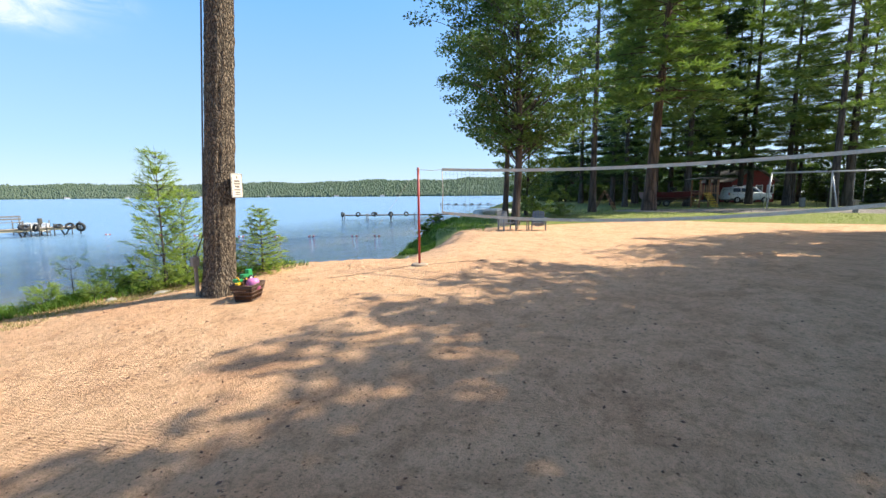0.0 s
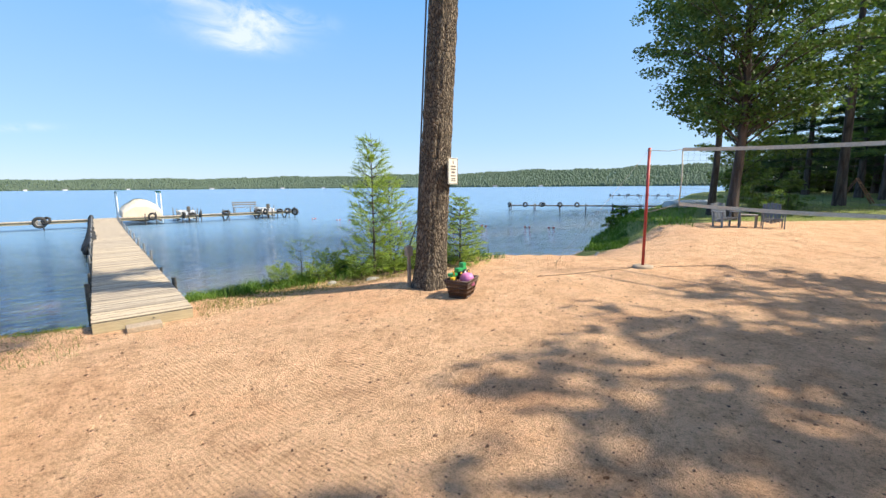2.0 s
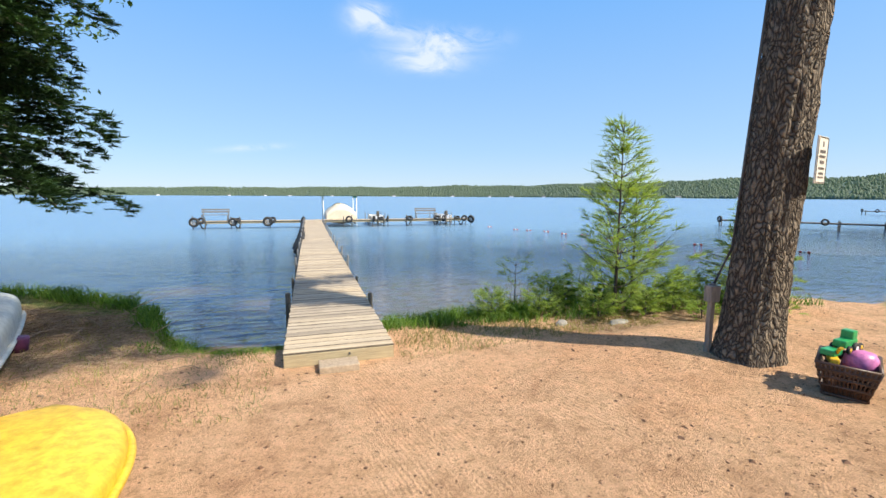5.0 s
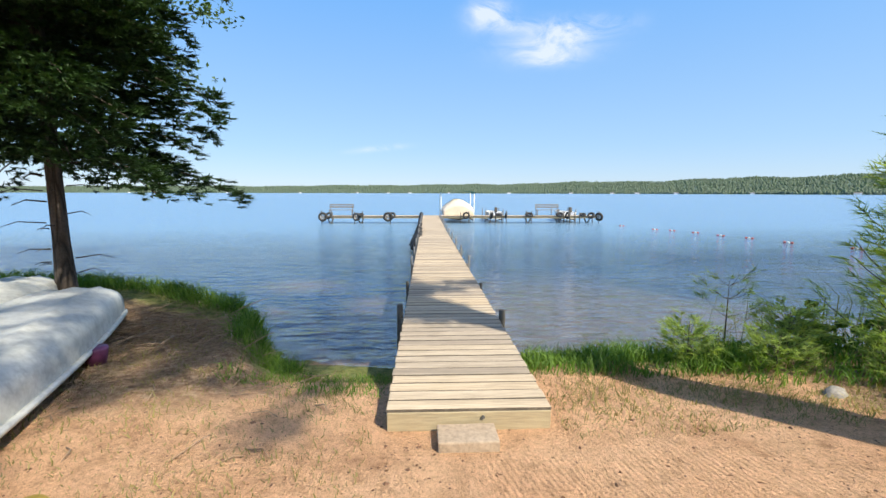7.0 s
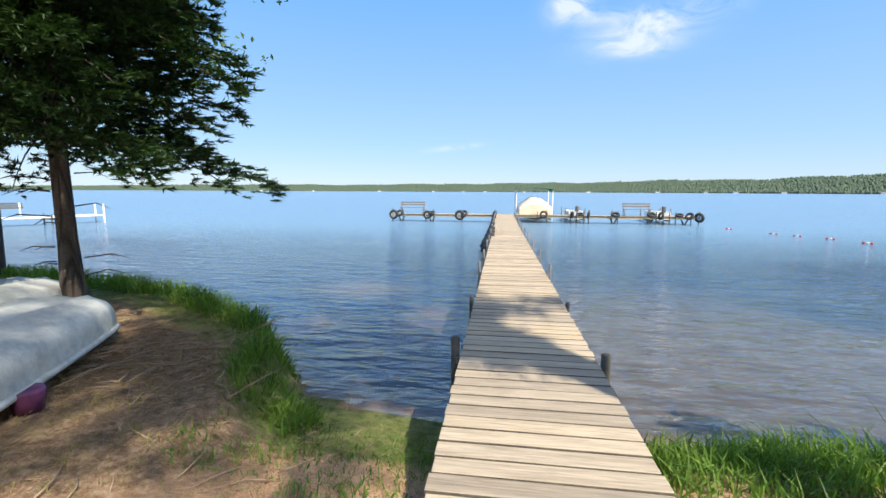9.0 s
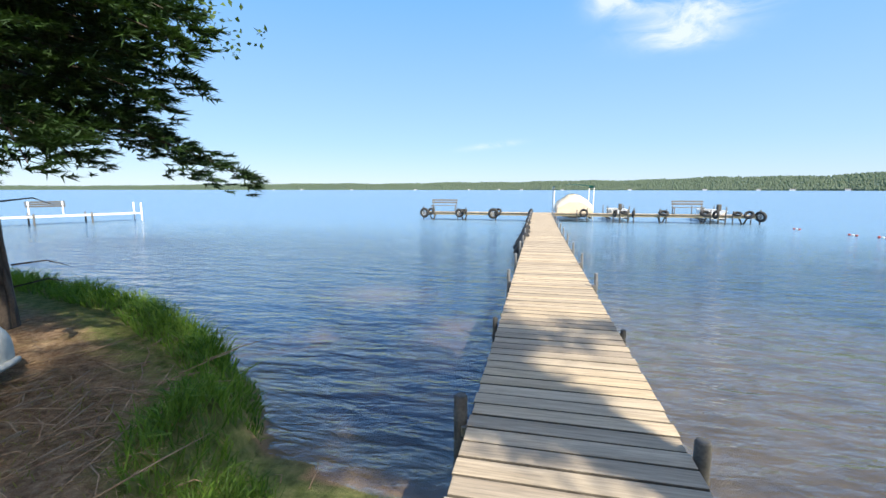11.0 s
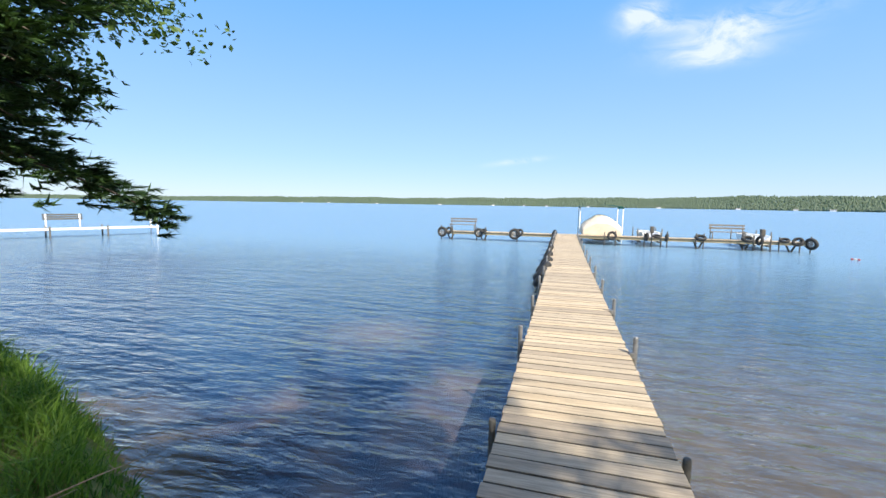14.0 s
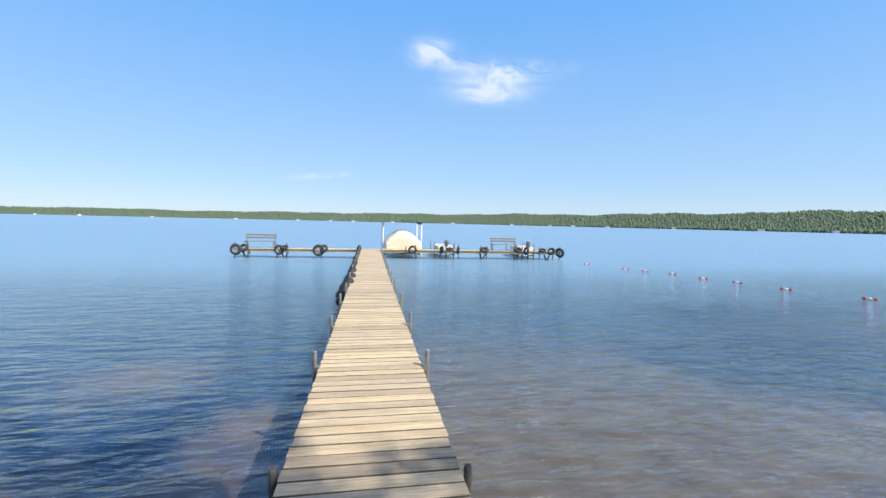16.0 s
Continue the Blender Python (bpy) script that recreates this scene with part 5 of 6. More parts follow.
def litter_stuff():
    # chips, cones and clods on the sand
    n = 9000
    x, y = rng.uniform(-3, 16, n), rng.uniform(-11, 0.3, n)
    x[:3500], y[:3500] = rng.uniform(-2, 6, 3500), rng.uniform(-9, -0.2, 3500)
    z = ground_z(x, y)
    s = rng.uniform(0.003, 0.010, n) * (1 + (rng.random(n) < 0.12) * 1.3)
    oct_v = np.array([(1, 0, 0), (-1, 0, 0), (0, 1, 0), (0, -1, 0), (0, 0, 1), (0, 0, -0.4)])
    oct_f = np.array([(0, 2, 4), (2, 1, 4), (1, 3, 4), (3, 0, 4), (2, 0, 5), (1, 2, 5), (3, 1, 5), (0, 3, 5)])
    v = oct_v[None] * (s[:, None, None] * rng.uniform(0.5, 1.4, (n, 1, 3)) * (1, 1, 0.6)) * rng.uniform(0.7, 1.3, (n, 6, 1)) + np.stack([x, y, z], 1)[:, None]
    f = (oct_f[None] + (np.arange(n) * 6)[:, None, None]).reshape(-1, 3)
    tagged(mesh_of("bark_chips", v.reshape(-1, 3), f, M_CHIP), "small dark bark chips and cones strewn over the sand", "litter", kind="stuff")
    bm = B()
    for k in range(150):
        if k < 95:
            x, y = -3.5 + rng.normal(0, 0.5), 2.15 + rng.normal(0, 0.42)
            L = rng.uniform(0.15, 0.7)
        else:
            x, y = rng.uniform(-5, -1.2), rng.uniform(-0.5, 2.6)
            L = rng.uniform(0.1, 0.4)
        a = rng.uniform(0, 6.28)
        z = gz(x, y) + 0.012 + (0.07 * rng.random() if k < 95 else 0)
        d = Vector((math.cos(a), math.sin(a), rng.uniform(-0.02, 0.12)))
        p = Vector((x, y, z))
        e = p + d * L
        e.z = max(e.z, gz(e.x, e.y) + 0.01)
        tube(bm, [p, (p + e) / 2 + Vector((0.02, 0.03, 0.015)), e], [0.006, 0.005, 0.002], 4)
    tagged(part("brush_pile", bm, M_TWIG), "pile of dry fallen twigs and needles on the bank", "twigs", kind="stuff")
    n = 9000
    x, y = -3.4 + rng.normal(0, 1.0, n), 1.9 + rng.normal(0, 0.7, n)
    ok = (inland(x, y) > 0.6) & (x < -0.9)
    p = np.stack([x, y, ground_z(x, y) + 0.006], 1)[ok]
    d = unit(rng.normal(size=p.shape) * (1, 1, 0.15))
    v, f = blades(p, d, rng.uniform(0.05, 0.14, len(p)), np.full(len(p), 0.0022))
    tagged(mesh_of("pine_straw", v, f, M_TWIG), "dry reddish pine straw on the bank", "litter", kind="stuff")


litter_stuff()


def rock_at(x, y, sx, sy, sz, turn):
    b = thing("rock", x, y, gz(x, y), turn, "pale grey rock at the edge of the bank", "rock", "bank rocks")
    bm = B()
    bmesh.ops.create_icosphere(bm, subdivisions=3, radius=1.0)
    for vert in bm.verts:
        nv = noise.noise(vert.co * 1.3 + Vector((x * 5, y * 3, 0))) * 0.3 + noise.noise(vert.co * 4 + Vector((x, y, 7))) * 0.08
        vert.co = Vector((vert.co.x * sx, vert.co.y * sy, vert.co.z * sz)) * (1 + nv)
    part("stone", bm, M_ROCK, b, "", True)


for r in ((2.98, 0.2, 0.11, 0.07, 0.06, 20), (3.75, -0.02, 0.18, 0.08, 0.04, 8), (13.6, 1.0, 0.5, 0.07, 0.05, 25), (15.2, 1.5, 0.45, 0.07, 0.05, 30)):
    rock_at(*r)


# ---- on and by the tall pine ----
sign = thing("notice_sign", 4.16, -2.02, 2.50, 18, "small cream notice board with dark lettering nailed to the pine", "sign")
bm = B()
box(bm, 0, 0, 0, 0.29, 0.012, 0.42, 0.003)
part("board", bm, M_SIGN, sign)
bm = B()
for sx, sz, w, hh in ((-0.136, 0, 0.006, 0.40), (0.136, 0, 0.006, 0.40), (0, 0.2, 0.27, 0.006), (0, -0.2, 0.27, 0.006)):
    box(bm, sx, -0.008, sz, w, 0.004, hh)
part("border", bm, M_INK, sign)
bm = B()
for k, (zz, w, hh) in enumerate(((0.14, 0.035, 0.045), (0.075, 0.15, 0.026), (0.03, 0.17, 0.022), (-0.02, 0.12, 0.03), (-0.075, 0.17, 0.02), (-0.12, 0.13, 0.02), (-0.155, 0.16, 0.014))):
    n = max(1, int(w / 0.03))
    for q in range(n):
        box(bm, -w / 2 + (q + 0.5) * w / n, -0.008, zz, w / n * 0.72, 0.004, hh)
tagged(part("lettering", bm, M_INK, sign), kind="stuff")

meter = thing("power_post", 3.62, -1.50, gz(3.62, -1.5), 0, "weathered post with a small electric box and conduit up the trunk", "post")
bm = B()
box(bm, 0, 0, 0.35, 0.05, 0.05, 0.74, 0.005)
part("post", bm, M_OLDWOOD, meter)
bm = B()
box(bm, -0.01, -0.01, 0.62, 0.12, 0.09, 0.17, 0.01)
part("electric_box", bm, M_OLDWOOD, meter, "small brown electric box")
bm = B()
tube(bm, [(0.02, 0.02, 0.68)] + [(0.30 + 0.066 * q - 0.25 * 0.87, -0.2 + 0.25 * 0.6 - 0.004 * q, q) for q in (1.1, 2.0, 3.2, 4.4, 5.6, 7.0)], 0.014, 6)
part("conduit", bm, M_DARKPOST, meter)


def basket():
    x, y = 3.87, -2.56
    b = thing("toy_basket", x, y, gz(x, y), 28, "brown slotted plastic laundry basket full of toys", "basket")
    bw, bd, tw, td, h = 0.36, 0.26, 0.50, 0.38, 0.27
    bm = B()
    box(bm, 0, 0, 0.012, bw, bd, 0.024, 0.006)
    part("base", bm, M_BASKET, b)

    def edge(k, t):
        s = k % 4
        w, d = bw + (tw - bw) * t, bd + (td - bd) * t
        c = ((-w / 2, -d / 2), (w / 2, -d / 2), (w / 2, d / 2), (-w / 2, d / 2))
        return Vector(c[s]), Vector(c[(s + 1) % 4])

    for k in range(4):
        for q in range(13 if k % 2 == 0 else 12):
            f = (q + (0 if k % 2 == 0 else 1)) / 13
            lo, hi = edge(k, 0), edge(k, 1)
            p, e = lo[0].lerp(lo[1], f), hi[0].lerp(hi[1], f)
            bm = B()
            tube(bm, [(p.x, p.y, 0.015), (e.x, e.y, h)], 0.008, 5)
            part("bar", bm, M_BASKET, b)
        bm = B()
        for zt in (0.0, 0.3, 0.55, 0.8):
            a = edge(k, zt)
            tube(bm, [(a[0].x, a[0].y, h * zt + 0.01), (a[1].x, a[1].y, h * zt + 0.01)], 0.013 if zt else 0.016, 6)
        lo, hi = edge(k, 0.72), edge(k, 1.0)
        bm.faces.new([bm.verts.new((p.x, p.y, zz)) for p, zz in ((lo[0], h * 0.72), (lo[1], h * 0.72), (hi[1], h), (hi[0], h))])
        lo, hi = edge(k, 0.0), edge(k, 0.3)
        bm.faces.new([bm.verts.new((p.x, p.y, zz)) for p, zz in ((lo[0], 0.01), (lo[1], 0.01), (hi[1], h * 0.3), (hi[0], h * 0.3))])
        part("slotted_side", bm, M_BASKET, b)
    bm = B()
    pts = []
    for k in range(4):
        a = edge(k, 1.03)
        pts += [(a[0].x * 0.96, a[0].y * 0.96, h), (a[1].x * 0.96, a[1].y * 0.96, h)]
    tube(bm, pts + [pts[0]], 0.014, 8)
    part("rim", bm, M_BASKET, b)
    zt = gz(x, y)
    tr = thing("toy_truck", x + 0.02, y + 0.05, zt + 0.34, 8, "green plastic toy tractor with black wheels in the basket", "toy")
    bm = B()
    box(bm, 0, 0, 0.06, 0.2, 0.09, 0.06, 0.012)
    box(bm, 0.05, 0, 0.12, 0.08, 0.085, 0.08, 0.012)
    box(bm, -0.16, 0.02, 0.0, 0.14, 0.1, 0.05, 0.012)
    part("body", bm, M_GREEN, tr)
    for wx, wr in ((-0.06, 0.035), (0.04, 0.05), (0.12, 0.035)):
        for sy in (-0.055, 0.055):
            bm = B()
            ring(bm, (wx, sy, 0.02), wr * 0.68, wr * 0.34, "y", 14, 6)
            w = part("wheel", bm, M_RUBBER, tr)
            bm = B()
            tube(bm, [(wx, sy - 0.012, 0.02), (wx, sy + 0.012, 0.02)], wr * 0.45, 8)
            part("hub", bm, M_WHITE if wx == 0.04 else M_ORANGE, w)
    pk = thing("toy_bucket", x + 0.06, y - 0.05, zt + 0.29, 0, "pink plastic sand bucket lying upside down among the toys", "toy")
    bm = B()
    tube(bm, [(0, 0, -0.12), (0, 0, 0.01), (0, 0, 0.05), (0, 0, 0.066)], [0.125, 0.105, 0.085, 0.03], 18)
    part("pail", bm, M_PINK, pk, "", True)
    sh = thing("toy_shovel", x - 0.13, y + 0.02, zt + 0.29, 40, "yellow plastic toy digger arm poking out of the basket", "toy")
    bm = B()
    tube(bm, [(0.1, 0, -0.05), (-0.08, 0, 0.1), (-0.15, 0, 0.13)], 0.013, 8)
    box(bm, -0.03, 0.02, 0.0, 0.16, 0.06, 0.05, 0.012)
    part("arm", bm, M_ORANGE, sh)


basket()


# ---- volleyball net ----
def pole_at(x, y, ztop):
    z = gz(x, y)
    p = thing("net_pole", x, y, z, 0, "red painted steel volleyball pole set in a concrete foot", "pole", "volleyball poles")
    bm = B()
    tube(bm, [(0, 0, 0.02), (0, 0, ztop - z)], 0.027, 12)
    part("tube", bm, M_REDPOLE, p)
    bm = B()
    tube(bm, [(0, 0, -0.04), (0, 0, 0.035), (0, 0, 0.05)], [0.2, 0.19, 0.15], 12)
    part("foot", bm, M_CONCRETE, p, "round concrete foot half sunk in sand")
    bm = B()
    ring(bm, (0.0, 0.0, ztop - z - 0.05), 0.036, 0.008, "z", 12, 6)
    ring(bm, (0.05, 0.0, ztop - z - 0.05), 0.02, 0.006, "y", 12, 6)
    part("eye_bolt", bm, M_GALV, p)


pole_at(7.66, -3.53, 2.93)
pole_at(8.1, -12.9, 3.02)
NX0, NY0, NY1 = 7.93, -4.0, -12.4


def net_top(s):
    return 2.88 + 0.10 * s - 0.62 * s * (1 - s) * 0.95


def net_low(s):
    return 1.90 - 1.03 * s * (1 - s) + 0.374 * s


net = thing("volleyball_net", NX0, NY0, 0, 0, "slack black volleyball net with faded cream tapes", "net")
S = np.linspace(0, 1, 25)
for nm, fn in (("top_tape", net_top), ("bottom_tape", net_low)):
    bm = B()
    prev = None
    for s in S:
        y, z = (NY1 - NY0) * s, fn(s)
        hh = 0.03
        cur = [bm.verts.new(c) for c in ((-0.004, y, z - hh), (0.004, y, z - hh), (0.004, y, z + hh), (-0.004, y, z + hh))]
        if prev:
            for k in range(4):
                bm.faces.new((prev[k], prev[(k + 1) % 4], cur[(k + 1) % 4], cur[k]))
        prev = cur
    part(nm, bm, M_TAPE, net)
for s in (0.0, 1.0):
    bm = B()
    y = (NY1 - NY0) * s
    tube(bm, [(0, y, net_top(s)), (0.02, y - 0.01, (net_top(s) + net_low(s)) / 2), (0, y, net_low(s))], 0.012, 6)
    part("side_cord", bm, M_TAPE, net)
chunks = []
for k in range(1, 84):
    s = k / 84
    y = (NY1 - NY0) * s
    chunks.append(tube_np(np.array([(0, y, net_low(s)), (0, y, (net_low(s) + net_top(s)) / 2), (0, y, net_top(s))]), np.full(3, 0.0014), 3))
for q in range(1, 10):
    f = q / 10
    chunks.append(tube_np(np.array([(0, (NY1 - NY0) * s, net_low(s) * (1 - f) + net_top(s) * f) for s in S]), np.full(25, 0.0014), 3))
v, f = joined(chunks)
tagged(mesh_of("mesh_cord", v, f, M_NET, net), kind="stuff")


def rope(name, pts, label, r=0.006):
    bm = B()
    tube(bm, pts, r, 6)
    tagged(part(name, bm, M_CHIP if name == "court_rope" else M_ROPE), label, "rope", "net ropes")


rope("net_rope", [(7.67, -3.55, 2.88), (7.8, -3.8, 2.86), (7.93, -4.0, 2.88)], "short rope tying the net top to the pole")
rope("net_rope", [(7.67, -3.55, 1.75), (7.8, -3.8, 1.82), (7.93, -4.0, 1.90)], "short rope tying the net foot to the pole")
sx, sy = 6.75, -2.2
rope("guy_rope", [(7.65, -3.52, 2.88), (sx, sy, gz(sx, sy) + 0.09)], "guy rope from the pole to a ground stake", 0.003)
rope("court_rope", [(px, py, gz(px, py) + 0.006) for px, py in ((5.75, -2.52), (6.3, -2.86), (7.0, -3.2), (7.5, -3.42), (8.3, -3.9), (9.2, -4.5))], "thin dark rope lying on the sand by the net", 0.004)
stake = thing("ground_stake", sx, sy, gz(sx, sy), 0, "short bent stake holding the guy rope", "stake")
bm = B()
tube(bm, [(0, 0, -0.05), (0.02, 0.01, 0.08), (0.07, 0.03, 0.14)], 0.011, 6)
tube(bm, [(0.0, 0, 0.08), (-0.05, 0.02, 0.1)], 0.008, 6)
part("peg", bm, M_TWIG, stake)


# ---- boats on the bank ----
def upturned(name, x, y, rz, L, W, H, material, label, group="", ribs=3, blunt=0.72, lift=0.06, nose=False):
    """A small boat lying keel up: hull, gunwale rim and keel strips."""
    b = thing(name, x, y, gz(x, y), rz, label, "boat", group)
    n, m = 34, 31
    bm = B()
    rows = []

    def half(t):
        e = abs(t)
        if nose and t > 0.3:
            return W / 2 * max(0.1, math.sqrt(max(0.0, 1 - ((t - 0.3) / 0.7) ** 2.2)))
        if t > 0 and not nose:
            return W / 2 * (1 - 0.2 * e ** 2)
        return W / 2 * (1 - (1 - blunt) * e ** 3) * (1 - max(0.0, e - 0.9) ** 2 * 22)

    for i in range(n):
        t = -1 + 2 * i / (n - 1)
        hw = half(t)
        hh = H * (1 - (0.12 if t > 0 and not nose else 0.55) * abs(t) ** 5)
        row = []
        for j in range(m):
            a = math.pi * j / (m - 1)
            c, s = math.cos(a), math.sin(a)
            px = hw * math.copysign(abs(c) ** 0.55, c)
            pz = lift + hh * s ** 0.5
            pz += 0.03 * H / 0.4 * sum(math.exp(-((px - hw * 2 * q) / 0.04) ** 2) for q in (-0.25, 0, 0.25)[:ribs])
            row.append(bm.verts.new((px, t * L / 2, pz)))
        rows.append(row)
    for r0, r1 in zip(rows, rows[1:]):
        for j in range(m - 1):
            bm.faces.new((r0[j], r0[j + 1], r1[j + 1], r1[j]))
    bm.faces.new(rows[0])
    bm.faces.new(rows[-1][::-1])
    bmesh.ops.recalc_face_normals(bm, faces=bm.faces[:])
    part("hull", bm, material, b, "", True)
    bm = B()
    outline = [(half(-1 + 2 * i / 40) + 0.015, (-1 + 2 * i / 40) * L / 2, lift) for i in range(41)]
    outline += [(-px, py, pz) for px, py, pz in outline[::-1]]
    tube(bm, outline + [outline[0]], 0.028, 8)
    part("gunwale", bm, material, b, "rolled gunwale rim")
    return b


upturned("rowboat", -3.81, 0.25, 20, 4.2, 1.2, 0.36, M_HULL, "chalky white rowboat lying keel up on the bank", "upturned rowboats", lift=0.14)
upturned("rowboat", -5.05, 0.95, 22, 4.2, 1.2, 0.36, M_HULL, "second chalky white rowboat lying keel up behind the first", "upturned rowboats", lift=0.14)
upturned("yellow_boat", -2.12, -2.62, 1, 3.2, 1.46, 0.2, M_YELLOW, "scuffed yellow plastic boat lying keel up on the sand", lift=0.05, blunt=0.8, nose=True)
sup = thing("purple_tub", -3.44, 1.05, gz(-3.44, 1.05), 10, "purple plastic tub propping the upturned rowboat", "tub")
bm = B()
tube(bm, [(0, 0, 0), (0, 0, 0.14), (0, 0, 0.16)], [0.08, 0.105, 0.097], 14)
part("tub", bm, M_PURPLE, sup, "", True)
upturned("rowboat", 30.5, 4.4, 70, 3.8, 1.3, 0.4, M_HULL, "white boat lying keel up on the lawn of the point", lift=0.02)


# ---- lawn furniture and the yard ----
def adirondack(x, y, rz):
    c = thing("garden_chair", x, y, gz(x, y), rz, "grey slatted garden chair facing the lake", "chair", "garden chairs")
    for k in range(5):
        bm = B()
        box(bm, -0.22 + 0.11 * k, 0.30, 0.62, 0.095, 0.022, 0.78 - 0.05 * abs(k - 2), 0.006, pose(0, 0, 0, -16))
        part("back_slat", bm, M_CHAIR, c)
    for k in range(4):
        bm = B()
        box(bm, 0, -0.22 + 0.13 * k, 0.36 - 0.035 * k, 0.54, 0.115, 0.022, 0.005)
        part("seat_slat", bm, M_CHAIR, c)
    for sx in (-0.32, 0.32):
        bm = B()
        box(bm, sx, -0.02, 0.56, 0.13, 0.72, 0.024, 0.008)
        part("armrest", bm, M_CHAIR, c)
        for yy in (-0.28, 0.24):
            bm = B()
            box(bm, sx * 0.95, yy, 0.27, 0.03, 0.09, 0.55, 0.005)
            part("leg", bm, M_CHAIR, c)


adirondack(17.6, -1.75, -40)
adirondack(18.3, -3.0, -70)
tb = thing("side_table", 18.1, -2.3, gz(18.1, -2.3), 10, "low dark wooden table between the garden chairs", "table")
bm = B()
box(bm, 0, 0, 0.45, 0.6, 0.6, 0.035, 0.008)
part("tabletop", bm, M_OLDWOOD, tb)
for sx in (-0.25, 0.25):
    for sy in (-0.25, 0.25):
        bm = B()
        box(bm, sx, sy, 0.215, 0.05, 0.05, 0.435, 0.005)
        part("leg", bm, M_OLDWOOD, tb)


def post_stub(x, y, w, h):
    p = thing("wooden_post", x, y, gz(x, y) - 0.03, 15, "short thick weathered wooden post on the lawn", "post", "lawn posts")
    bm = B()
    box(bm, 0, 0, h / 2, w, w, h, 0.02)
    part("timber", bm, M_OLDWOOD, p)


post_stub(31.8, -16.9, 0.19, 0.75)
post_stub(42.0, -16.3, 0.3, 0.75)


def swing_set():
    x, y0, y1 = 37.3, -13.7, -22.0
    z = gz(x, -17)
    s = thing("swing_set", x, y0, z, 0, "grey tubular swing set on the lawn", "swing set")
    h = 2.45
    bm = B()
    tube(bm, [(0, 0, h), (0, y1 - y0, h)], 0.055, 10)
    part("top_bar", bm, M_STEEL, s)
    for yy in (0, -3.2, y1 - y0):
        bm = B()
        for sx in (-0.85, 0.85):
            tube(bm, [(sx, yy + (0.25 if yy == 0 else -0.25), -0.05), (0, yy, h)], 0.045, 8)
        part("a_frame", bm, M_STEEL, s)
    for yy in (-4.6, -6.2, -7.4):
        bm = B()
        for q in (-0.25, 0.25):
            tube(bm, [(0, yy + q, h), (0, yy + q, 0.5)], 0.012, 5)
        sw = part("chain", bm, M_STEEL, s)
        bm = B()
        box(bm, 0, yy, 0.48, 0.2, 0.55, 0.035, 0.01)
        part("seat", bm, M_DARKPOST, sw)


swing_set()


def playset():
    x, y = 41.8, -9.8
    p = thing("play_tower", x, y, gz(x, y), 25, "cedar play tower with a small roof and yellow slide", "playset")
    for sx in (-0.7, 0.7):
        for sy in (-0.7, 0.7):
            bm = B()
            box(bm, sx, sy, 1.15, 0.1, 0.1, 2.3, 0.01)
            part("post", bm, M_PLAYWOOD, p)
    bm = B()
    box(bm, 0, 0, 1.2, 1.5, 1.5, 0.08, 0.01)
    part("platform", bm, M_PLAYWOOD, p)
    for k in range(7):
        bm = B()
        box(bm, -0.75, -0.6 + 0.2 * k, 1.55, 0.03, 0.1, 0.6, 0.004)
        part("rail_slat", bm, M_PLAYWOOD, p)
    bm = B()
    for a in (0, 180):
        box(bm, 0, 0.45, 2.5, 1.9, 1.05, 0.05, 0.01, pose(0, 0, 0, 0, 0, a) @ pose(0, 0, 0, 0, 0, 0) @ Matrix.Translation((0, 0, 0)) @ pose(0, 0.0, 0.0, -6))
    part("roof", bm, M_OLDWOOD, p)
    bm = B()
    for k in range(9):
        t = k / 8
        box(bm, -0.8 - 1.4 * t, 0.2, 1.2 - 1.05 * t, 0.26, 0.5, 0.05, 0.01)
    part("slide", bm, M_ORANGE, p, "yellow plastic slide")
    bm = B()
    for sx in (-0.3, 0.3):
        tube(bm, [(0.75 + 0.9, sx, 0), (0.75, sx, 1.2)], 0.04, 6)
    for k in range(4):
        tube(bm, [(1.45 - 0.2 * k, -0.3, 0.25 + 0.27 * k), (1.45 - 0.2 * k, 0.3, 0.25 + 0.27 * k)], 0.03, 6)
    part("ladder", bm, M_PLAYWOOD, p)


playset()


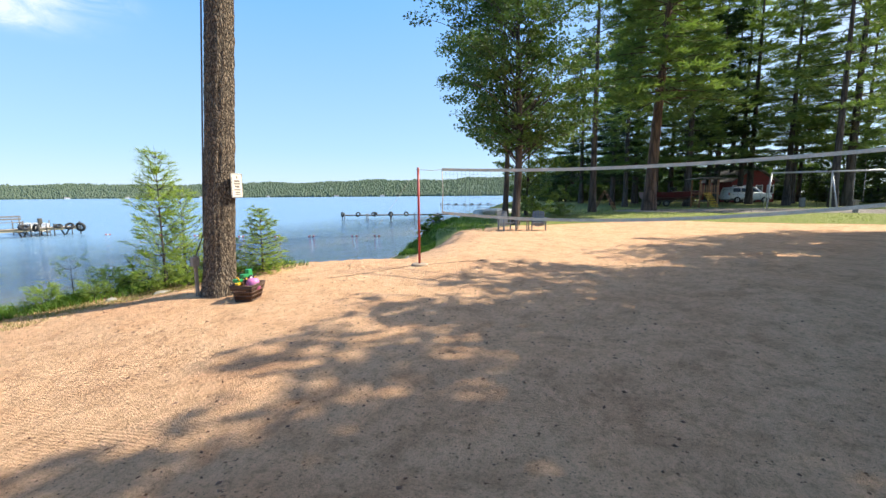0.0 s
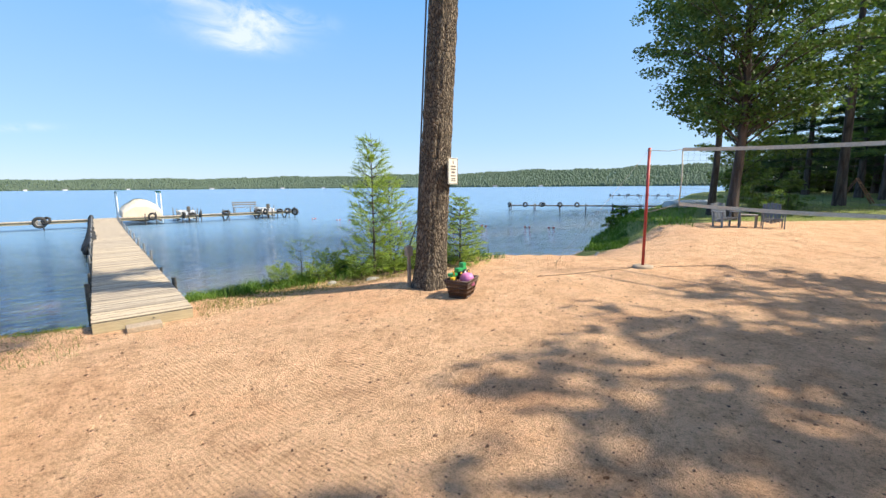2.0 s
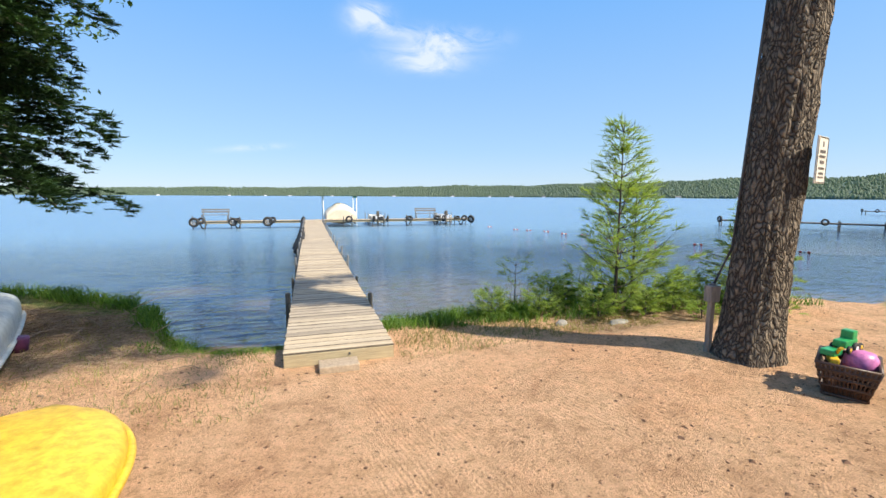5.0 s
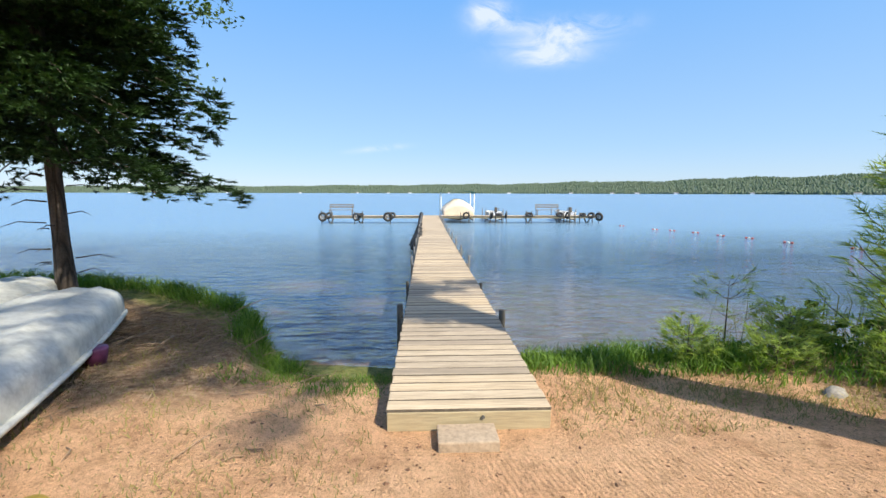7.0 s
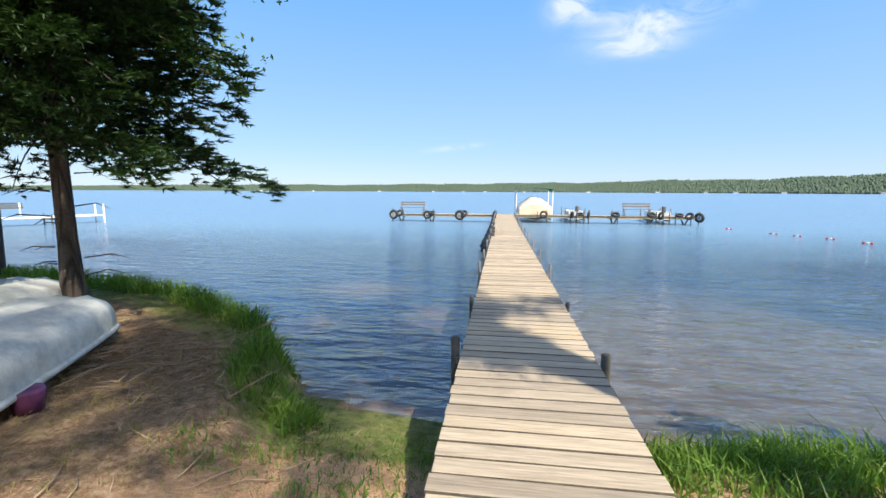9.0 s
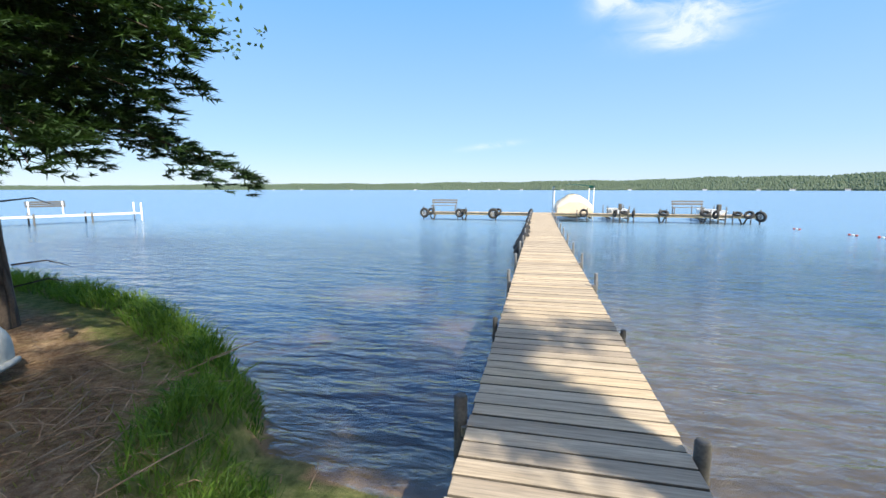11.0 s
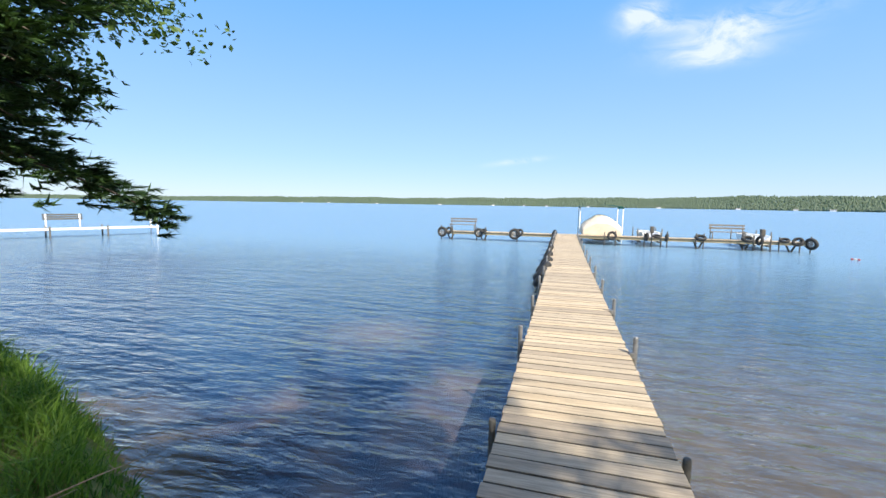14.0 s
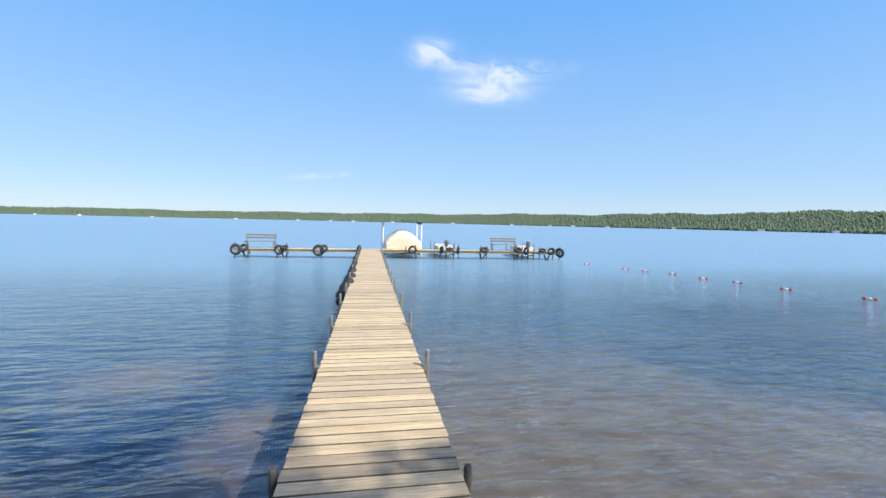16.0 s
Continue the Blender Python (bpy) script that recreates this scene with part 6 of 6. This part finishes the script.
def suv():
    ang = math.degrees(math.atan2(-4.05, 2.36))
    x, y = 57.5, -14.0
    c = thing("suv", x, y, gz(x, y), ang, "white sport utility car parked beside the lawn", "car")
    bm = B()
    prof = ((-2.35, 0.45, 0.95), (-2.3, 0.42, 1.15), (-1.2, 0.38, 1.2), (0.2, 0.38, 1.2), (1.3, 0.38, 1.12), (2.2, 0.42, 1.02), (2.38, 0.5, 0.8))
    rows = []
    for px, z0, z1 in prof:
        w = 0.95 if abs(px) < 2.2 else 0.86
        rows.append([bm.verts.new(q) for q in ((px, -w * 0.92, z0), (px, -w, (z0 + z1) / 2), (px, -w * 0.94, z1), (px, w * 0.94, z1), (px, w, (z0 + z1) / 2), (px, w * 0.92, z0))])
    for r0, r1 in zip(rows, rows[1:]):
        for j in range(6):
            bm.faces.new((r0[j], r0[(j + 1) % 6], r1[(j + 1) % 6], r1[j]))
    bm.faces.new(rows[0][::-1])
    bm.faces.new(rows[-1])
    part("body", bm, M_CAR, c, "", True)
    bm = B()
    rows = []
    for px, z1, w in ((-2.25, 1.16, 0.86), (-2.05, 1.72, 0.74), (-1.0, 1.82, 0.76), (0.2, 1.8, 0.76), (0.6, 1.72, 0.76), (1.35, 1.14, 0.86)):
        rows.append([bm.verts.new(q) for q in ((px, -0.88, 1.12), (px, -w, z1), (px, w, z1), (px, 0.88, 1.12))])
    for r0, r1 in zip(rows, rows[1:]):
        for j in range(3):
            bm.faces.new((r0[j], r0[j + 1], r1[j + 1], r1[j]))
    part("cabin", bm, M_CAR, c, "", True)
    for sy in (-1, 1):
        for x0, x1 in ((-1.95, -1.15), (-1.05, -0.2), (-0.1, 0.75)):
            bm = B()
            bm.faces.new([bm.verts.new(q) for q in ((x0, sy * 0.885, 1.22), (x1 + (0.15 if x1 > 0.5 else 0), sy * 0.885, 1.22), (x1 - (0.25 if x1 > 0.5 else 0), sy * 0.815, 1.62), (x0 + 0.05, sy * 0.815, 1.62))])
            bmesh.ops.solidify(bm, geom=bm.faces[:], thickness=0.015)
            part("window", bm, M_GLASS, c)
        for wx in (-1.45, 1.5):
            bm = B()
            ring(bm, (wx, sy * 0.86, 0.36), 0.26, 0.1, "y", 20, 8, 1.1)
            w = part("wheel", bm, M_RUBBER, c)
            bm = B()
            tube(bm, [(wx, sy * 0.80, 0.36), (wx, sy * 0.92, 0.36)], 0.19, 14)
            part("rim", bm, M_RIM, w)
        bm = B()
        box(bm, 2.33, sy * 0.66, 0.86, 0.1, 0.3, 0.14, 0.02)
        part("headlight", bm, M_GLASS, c)
        bm = B()
        box(bm, -2.33, sy * 0.78, 1.0, 0.06, 0.14, 0.28, 0.02)
        part("taillight", bm, M_BUOYRED, c)
    bm = B()
    box(bm, 0, 0, 0.42, 4.3, 1.7, 0.2, 0.03)
    part("sill", bm, M_DARKPOST, c)


suv()


def cabin():
    x, y = 64.5, -13.6
    c = thing("cabin", x, y, gz(x, y), -61, "dark red wooden cabin with a gable roof in the woods", "house")
    w, d, h, rh = 5.0, 6.0, 2.5, 1.5
    bm = B()
    pts = [(-w / 2, -d / 2), (w / 2, -d / 2), (w / 2, d / 2), (-w / 2, d / 2)]
    lo = [bm.verts.new((px, py, 0)) for px, py in pts]
    hi = [bm.verts.new((px, py, h)) for px, py in pts]
    g0, g1 = bm.verts.new((0, -d / 2, h + rh)), bm.verts.new((0, d / 2, h + rh))
    for k in (1, 3):
        bm.faces.new((lo[k], lo[(k + 1) % 4], hi[(k + 1) % 4], hi[k]))
    bm.faces.new((lo[0], lo[1], hi[1], g0, hi[0]))
    bm.faces.new((lo[2], lo[3], hi[3], g1, hi[2]))
    part("wall", bm, M_RED, c)
    for k in range(12):
        bm = B()
        box(bm, 0, -d / 2 - 0.012, 0.12 + 0.2 * k, w + 0.02, 0.022, 0.18, 0.004)
        part("siding_board", bm, M_RED, c)
    bm = B()
    for s in (-1, 1):
        q = math.degrees(math.atan2(rh, w / 2))
        box(bm, 0, 0, 0, math.hypot(w / 2, rh) + 0.5, d + 0.9, 0.12, 0.01, Matrix.Translation((s * w / 4 + s * 0.12, 0, h + rh / 2 + 0.03)) @ pose(0, 0, 0, 0, s * q, 0))
    part("roof", bm, M_ROOF, c)
    for px, pw, ph, pz in ((-2.0, 0.7, 0.9, 1.5), (2.0, 0.7, 0.9, 1.5), (0.7, 0.7, 0.9, 1.5)):
        bm = B()
        box(bm, px, -d / 2 - 0.05, pz, pw, 0.04, ph, 0.005)
        wn_ = part("window", bm, M_GLASS, c)
        bm = B()
        for q in (-1, 1):
            box(bm, px + q * pw / 2, -d / 2 - 0.06, pz, 0.1, 0.06, ph + 0.2, 0.005)
            box(bm, px, -d / 2 - 0.06, pz + q * ph / 2, pw, 0.06, 0.1, 0.005)
        part("frame", bm, M_WHITE, wn_)
    bm = B()
    box(bm, -0.8, -d / 2 - 0.05, 1.0, 0.9, 0.05, 2.0, 0.01)
    part("door", bm, M_WHITE, c)


cabin()


def trailer_boat():
    x, y = 45.2, -7.2
    b = thing("trailer_boat", x, y, gz(x, y), -65, "dark maroon motor boat on a trailer", "boat")
    bm = B()
    rows = []
    for px, hw, zk, zt in ((-2.6, 0.95, 0.65, 1.35), (0, 1.0, 0.6, 1.35), (1.6, 0.75, 0.7, 1.42), (2.7, 0.08, 1.1, 1.5)):
        rows.append([bm.verts.new(q) for q in ((px, -hw, zt), (px, -hw * 0.85, zk + 0.25), (px, 0, zk), (px, hw * 0.85, zk + 0.25), (px, hw, zt))])
    for r0, r1 in zip(rows, rows[1:]):
        for j in range(5):
            bm.faces.new((r0[j], r0[(j + 1) % 5], r1[(j + 1) % 5], r1[j]))
    bm.faces.new(rows[0][::-1])
    bm.faces.new(rows[-1])
    part("hull", bm, M_MAROON, b)
    bm = B()
    box(bm, 0.5, 0, 1.55, 0.04, 1.5, 0.35, 0.01, pose(0, 0, 0, 0, -12))
    part("windshield", bm, M_GLASS, b)
    bm = B()
    for sy in (-0.6, 0.6):
        tube(bm, [(-2.5, sy, 0.5), (2.0, sy, 0.5), (3.6, 0, 0.5)], 0.05, 6)
    part("trailer_frame", bm, M_DARKPOST, b)
    for sy in (-1.0, 1.0):
        tyre_on(b, -0.8, sy, 0.33, 90, 1.0, 0, True)


trailer_boat()

fr = thing("climbing_frame", 35.6, -2.9, gz(35.6, -2.9), 0, "small wooden climbing frame on the lawn", "playset")
bm = B()
for s in (-0.6, 0.6):
    tube(bm, [(s, -0.8, 0), (s * 0.6, 0, 1.5), (s, 0.8, 0)], 0.05, 6)
part("frame", bm, M_PLAYWOOD, fr)
for k in range(4):
    bm = B()
    box(bm, 0, -0.72 + 0.18 * k, 0.25 + 0.32 * k, 1.2, 0.05, 0.06, 0.006)
    part("rung", bm, M_PLAYWOOD, fr)

# small cottages along the far shore
for k in range(16):
    az = radians(-34 + 5.6 * k + 2.5 * math.sin(k * 5.1))
    r = float(np.interp(math.degrees(az), (-100, -55, -43, -36, -20, -4, 7, 18, 31, 45, 61, 75, 100), (2600, 2500, 2200, 2000, 1700, 1500, 1350, 1250, 1100, 950, 850, 800, 800))) - 2
    cot = thing("lake_cottage", math.sin(az) * r, math.cos(az) * r, WATER, -math.degrees(az), "tiny pale cottage on the far shore", "house", "far cottages")
    bm = B()
    w = 7 + 4 * ((k * 0.618) % 1)
    box(bm, 0, 0, 1.4, w, 5, 2.8, 0.05)
    part("wall", bm, M_WHITE, cot)
    bm = B()
    for s in (-1, 1):
        box(bm, 0, s * 1.5, 0, w + 1, 3.4, 0.2, 0.02, Matrix.Translation((0, 0, 3.72)) @ pose(0, 0, 0, -s * 28))
    part("roof", bm, M_ROOF, cot)

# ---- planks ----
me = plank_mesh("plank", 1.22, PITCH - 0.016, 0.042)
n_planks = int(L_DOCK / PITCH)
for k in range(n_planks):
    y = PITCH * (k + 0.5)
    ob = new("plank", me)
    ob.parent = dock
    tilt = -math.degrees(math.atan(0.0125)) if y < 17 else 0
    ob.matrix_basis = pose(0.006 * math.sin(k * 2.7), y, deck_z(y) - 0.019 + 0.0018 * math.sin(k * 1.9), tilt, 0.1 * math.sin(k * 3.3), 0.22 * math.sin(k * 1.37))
me = plank_mesh("cross_plank", PITCH - 0.019, 1.2, 0.038)
for k in range(int(21.3 / PITCH)):
    ob = new("plank", me)
    ob.parent = tee
    ob.matrix_basis = pose(-8.1 + PITCH * (k + 0.5), TY + 0.55, TZ - 0.019 + 0.002 * math.sin(k * 1.7), 0, 0, 0.2 * math.sin(k * 1.3))
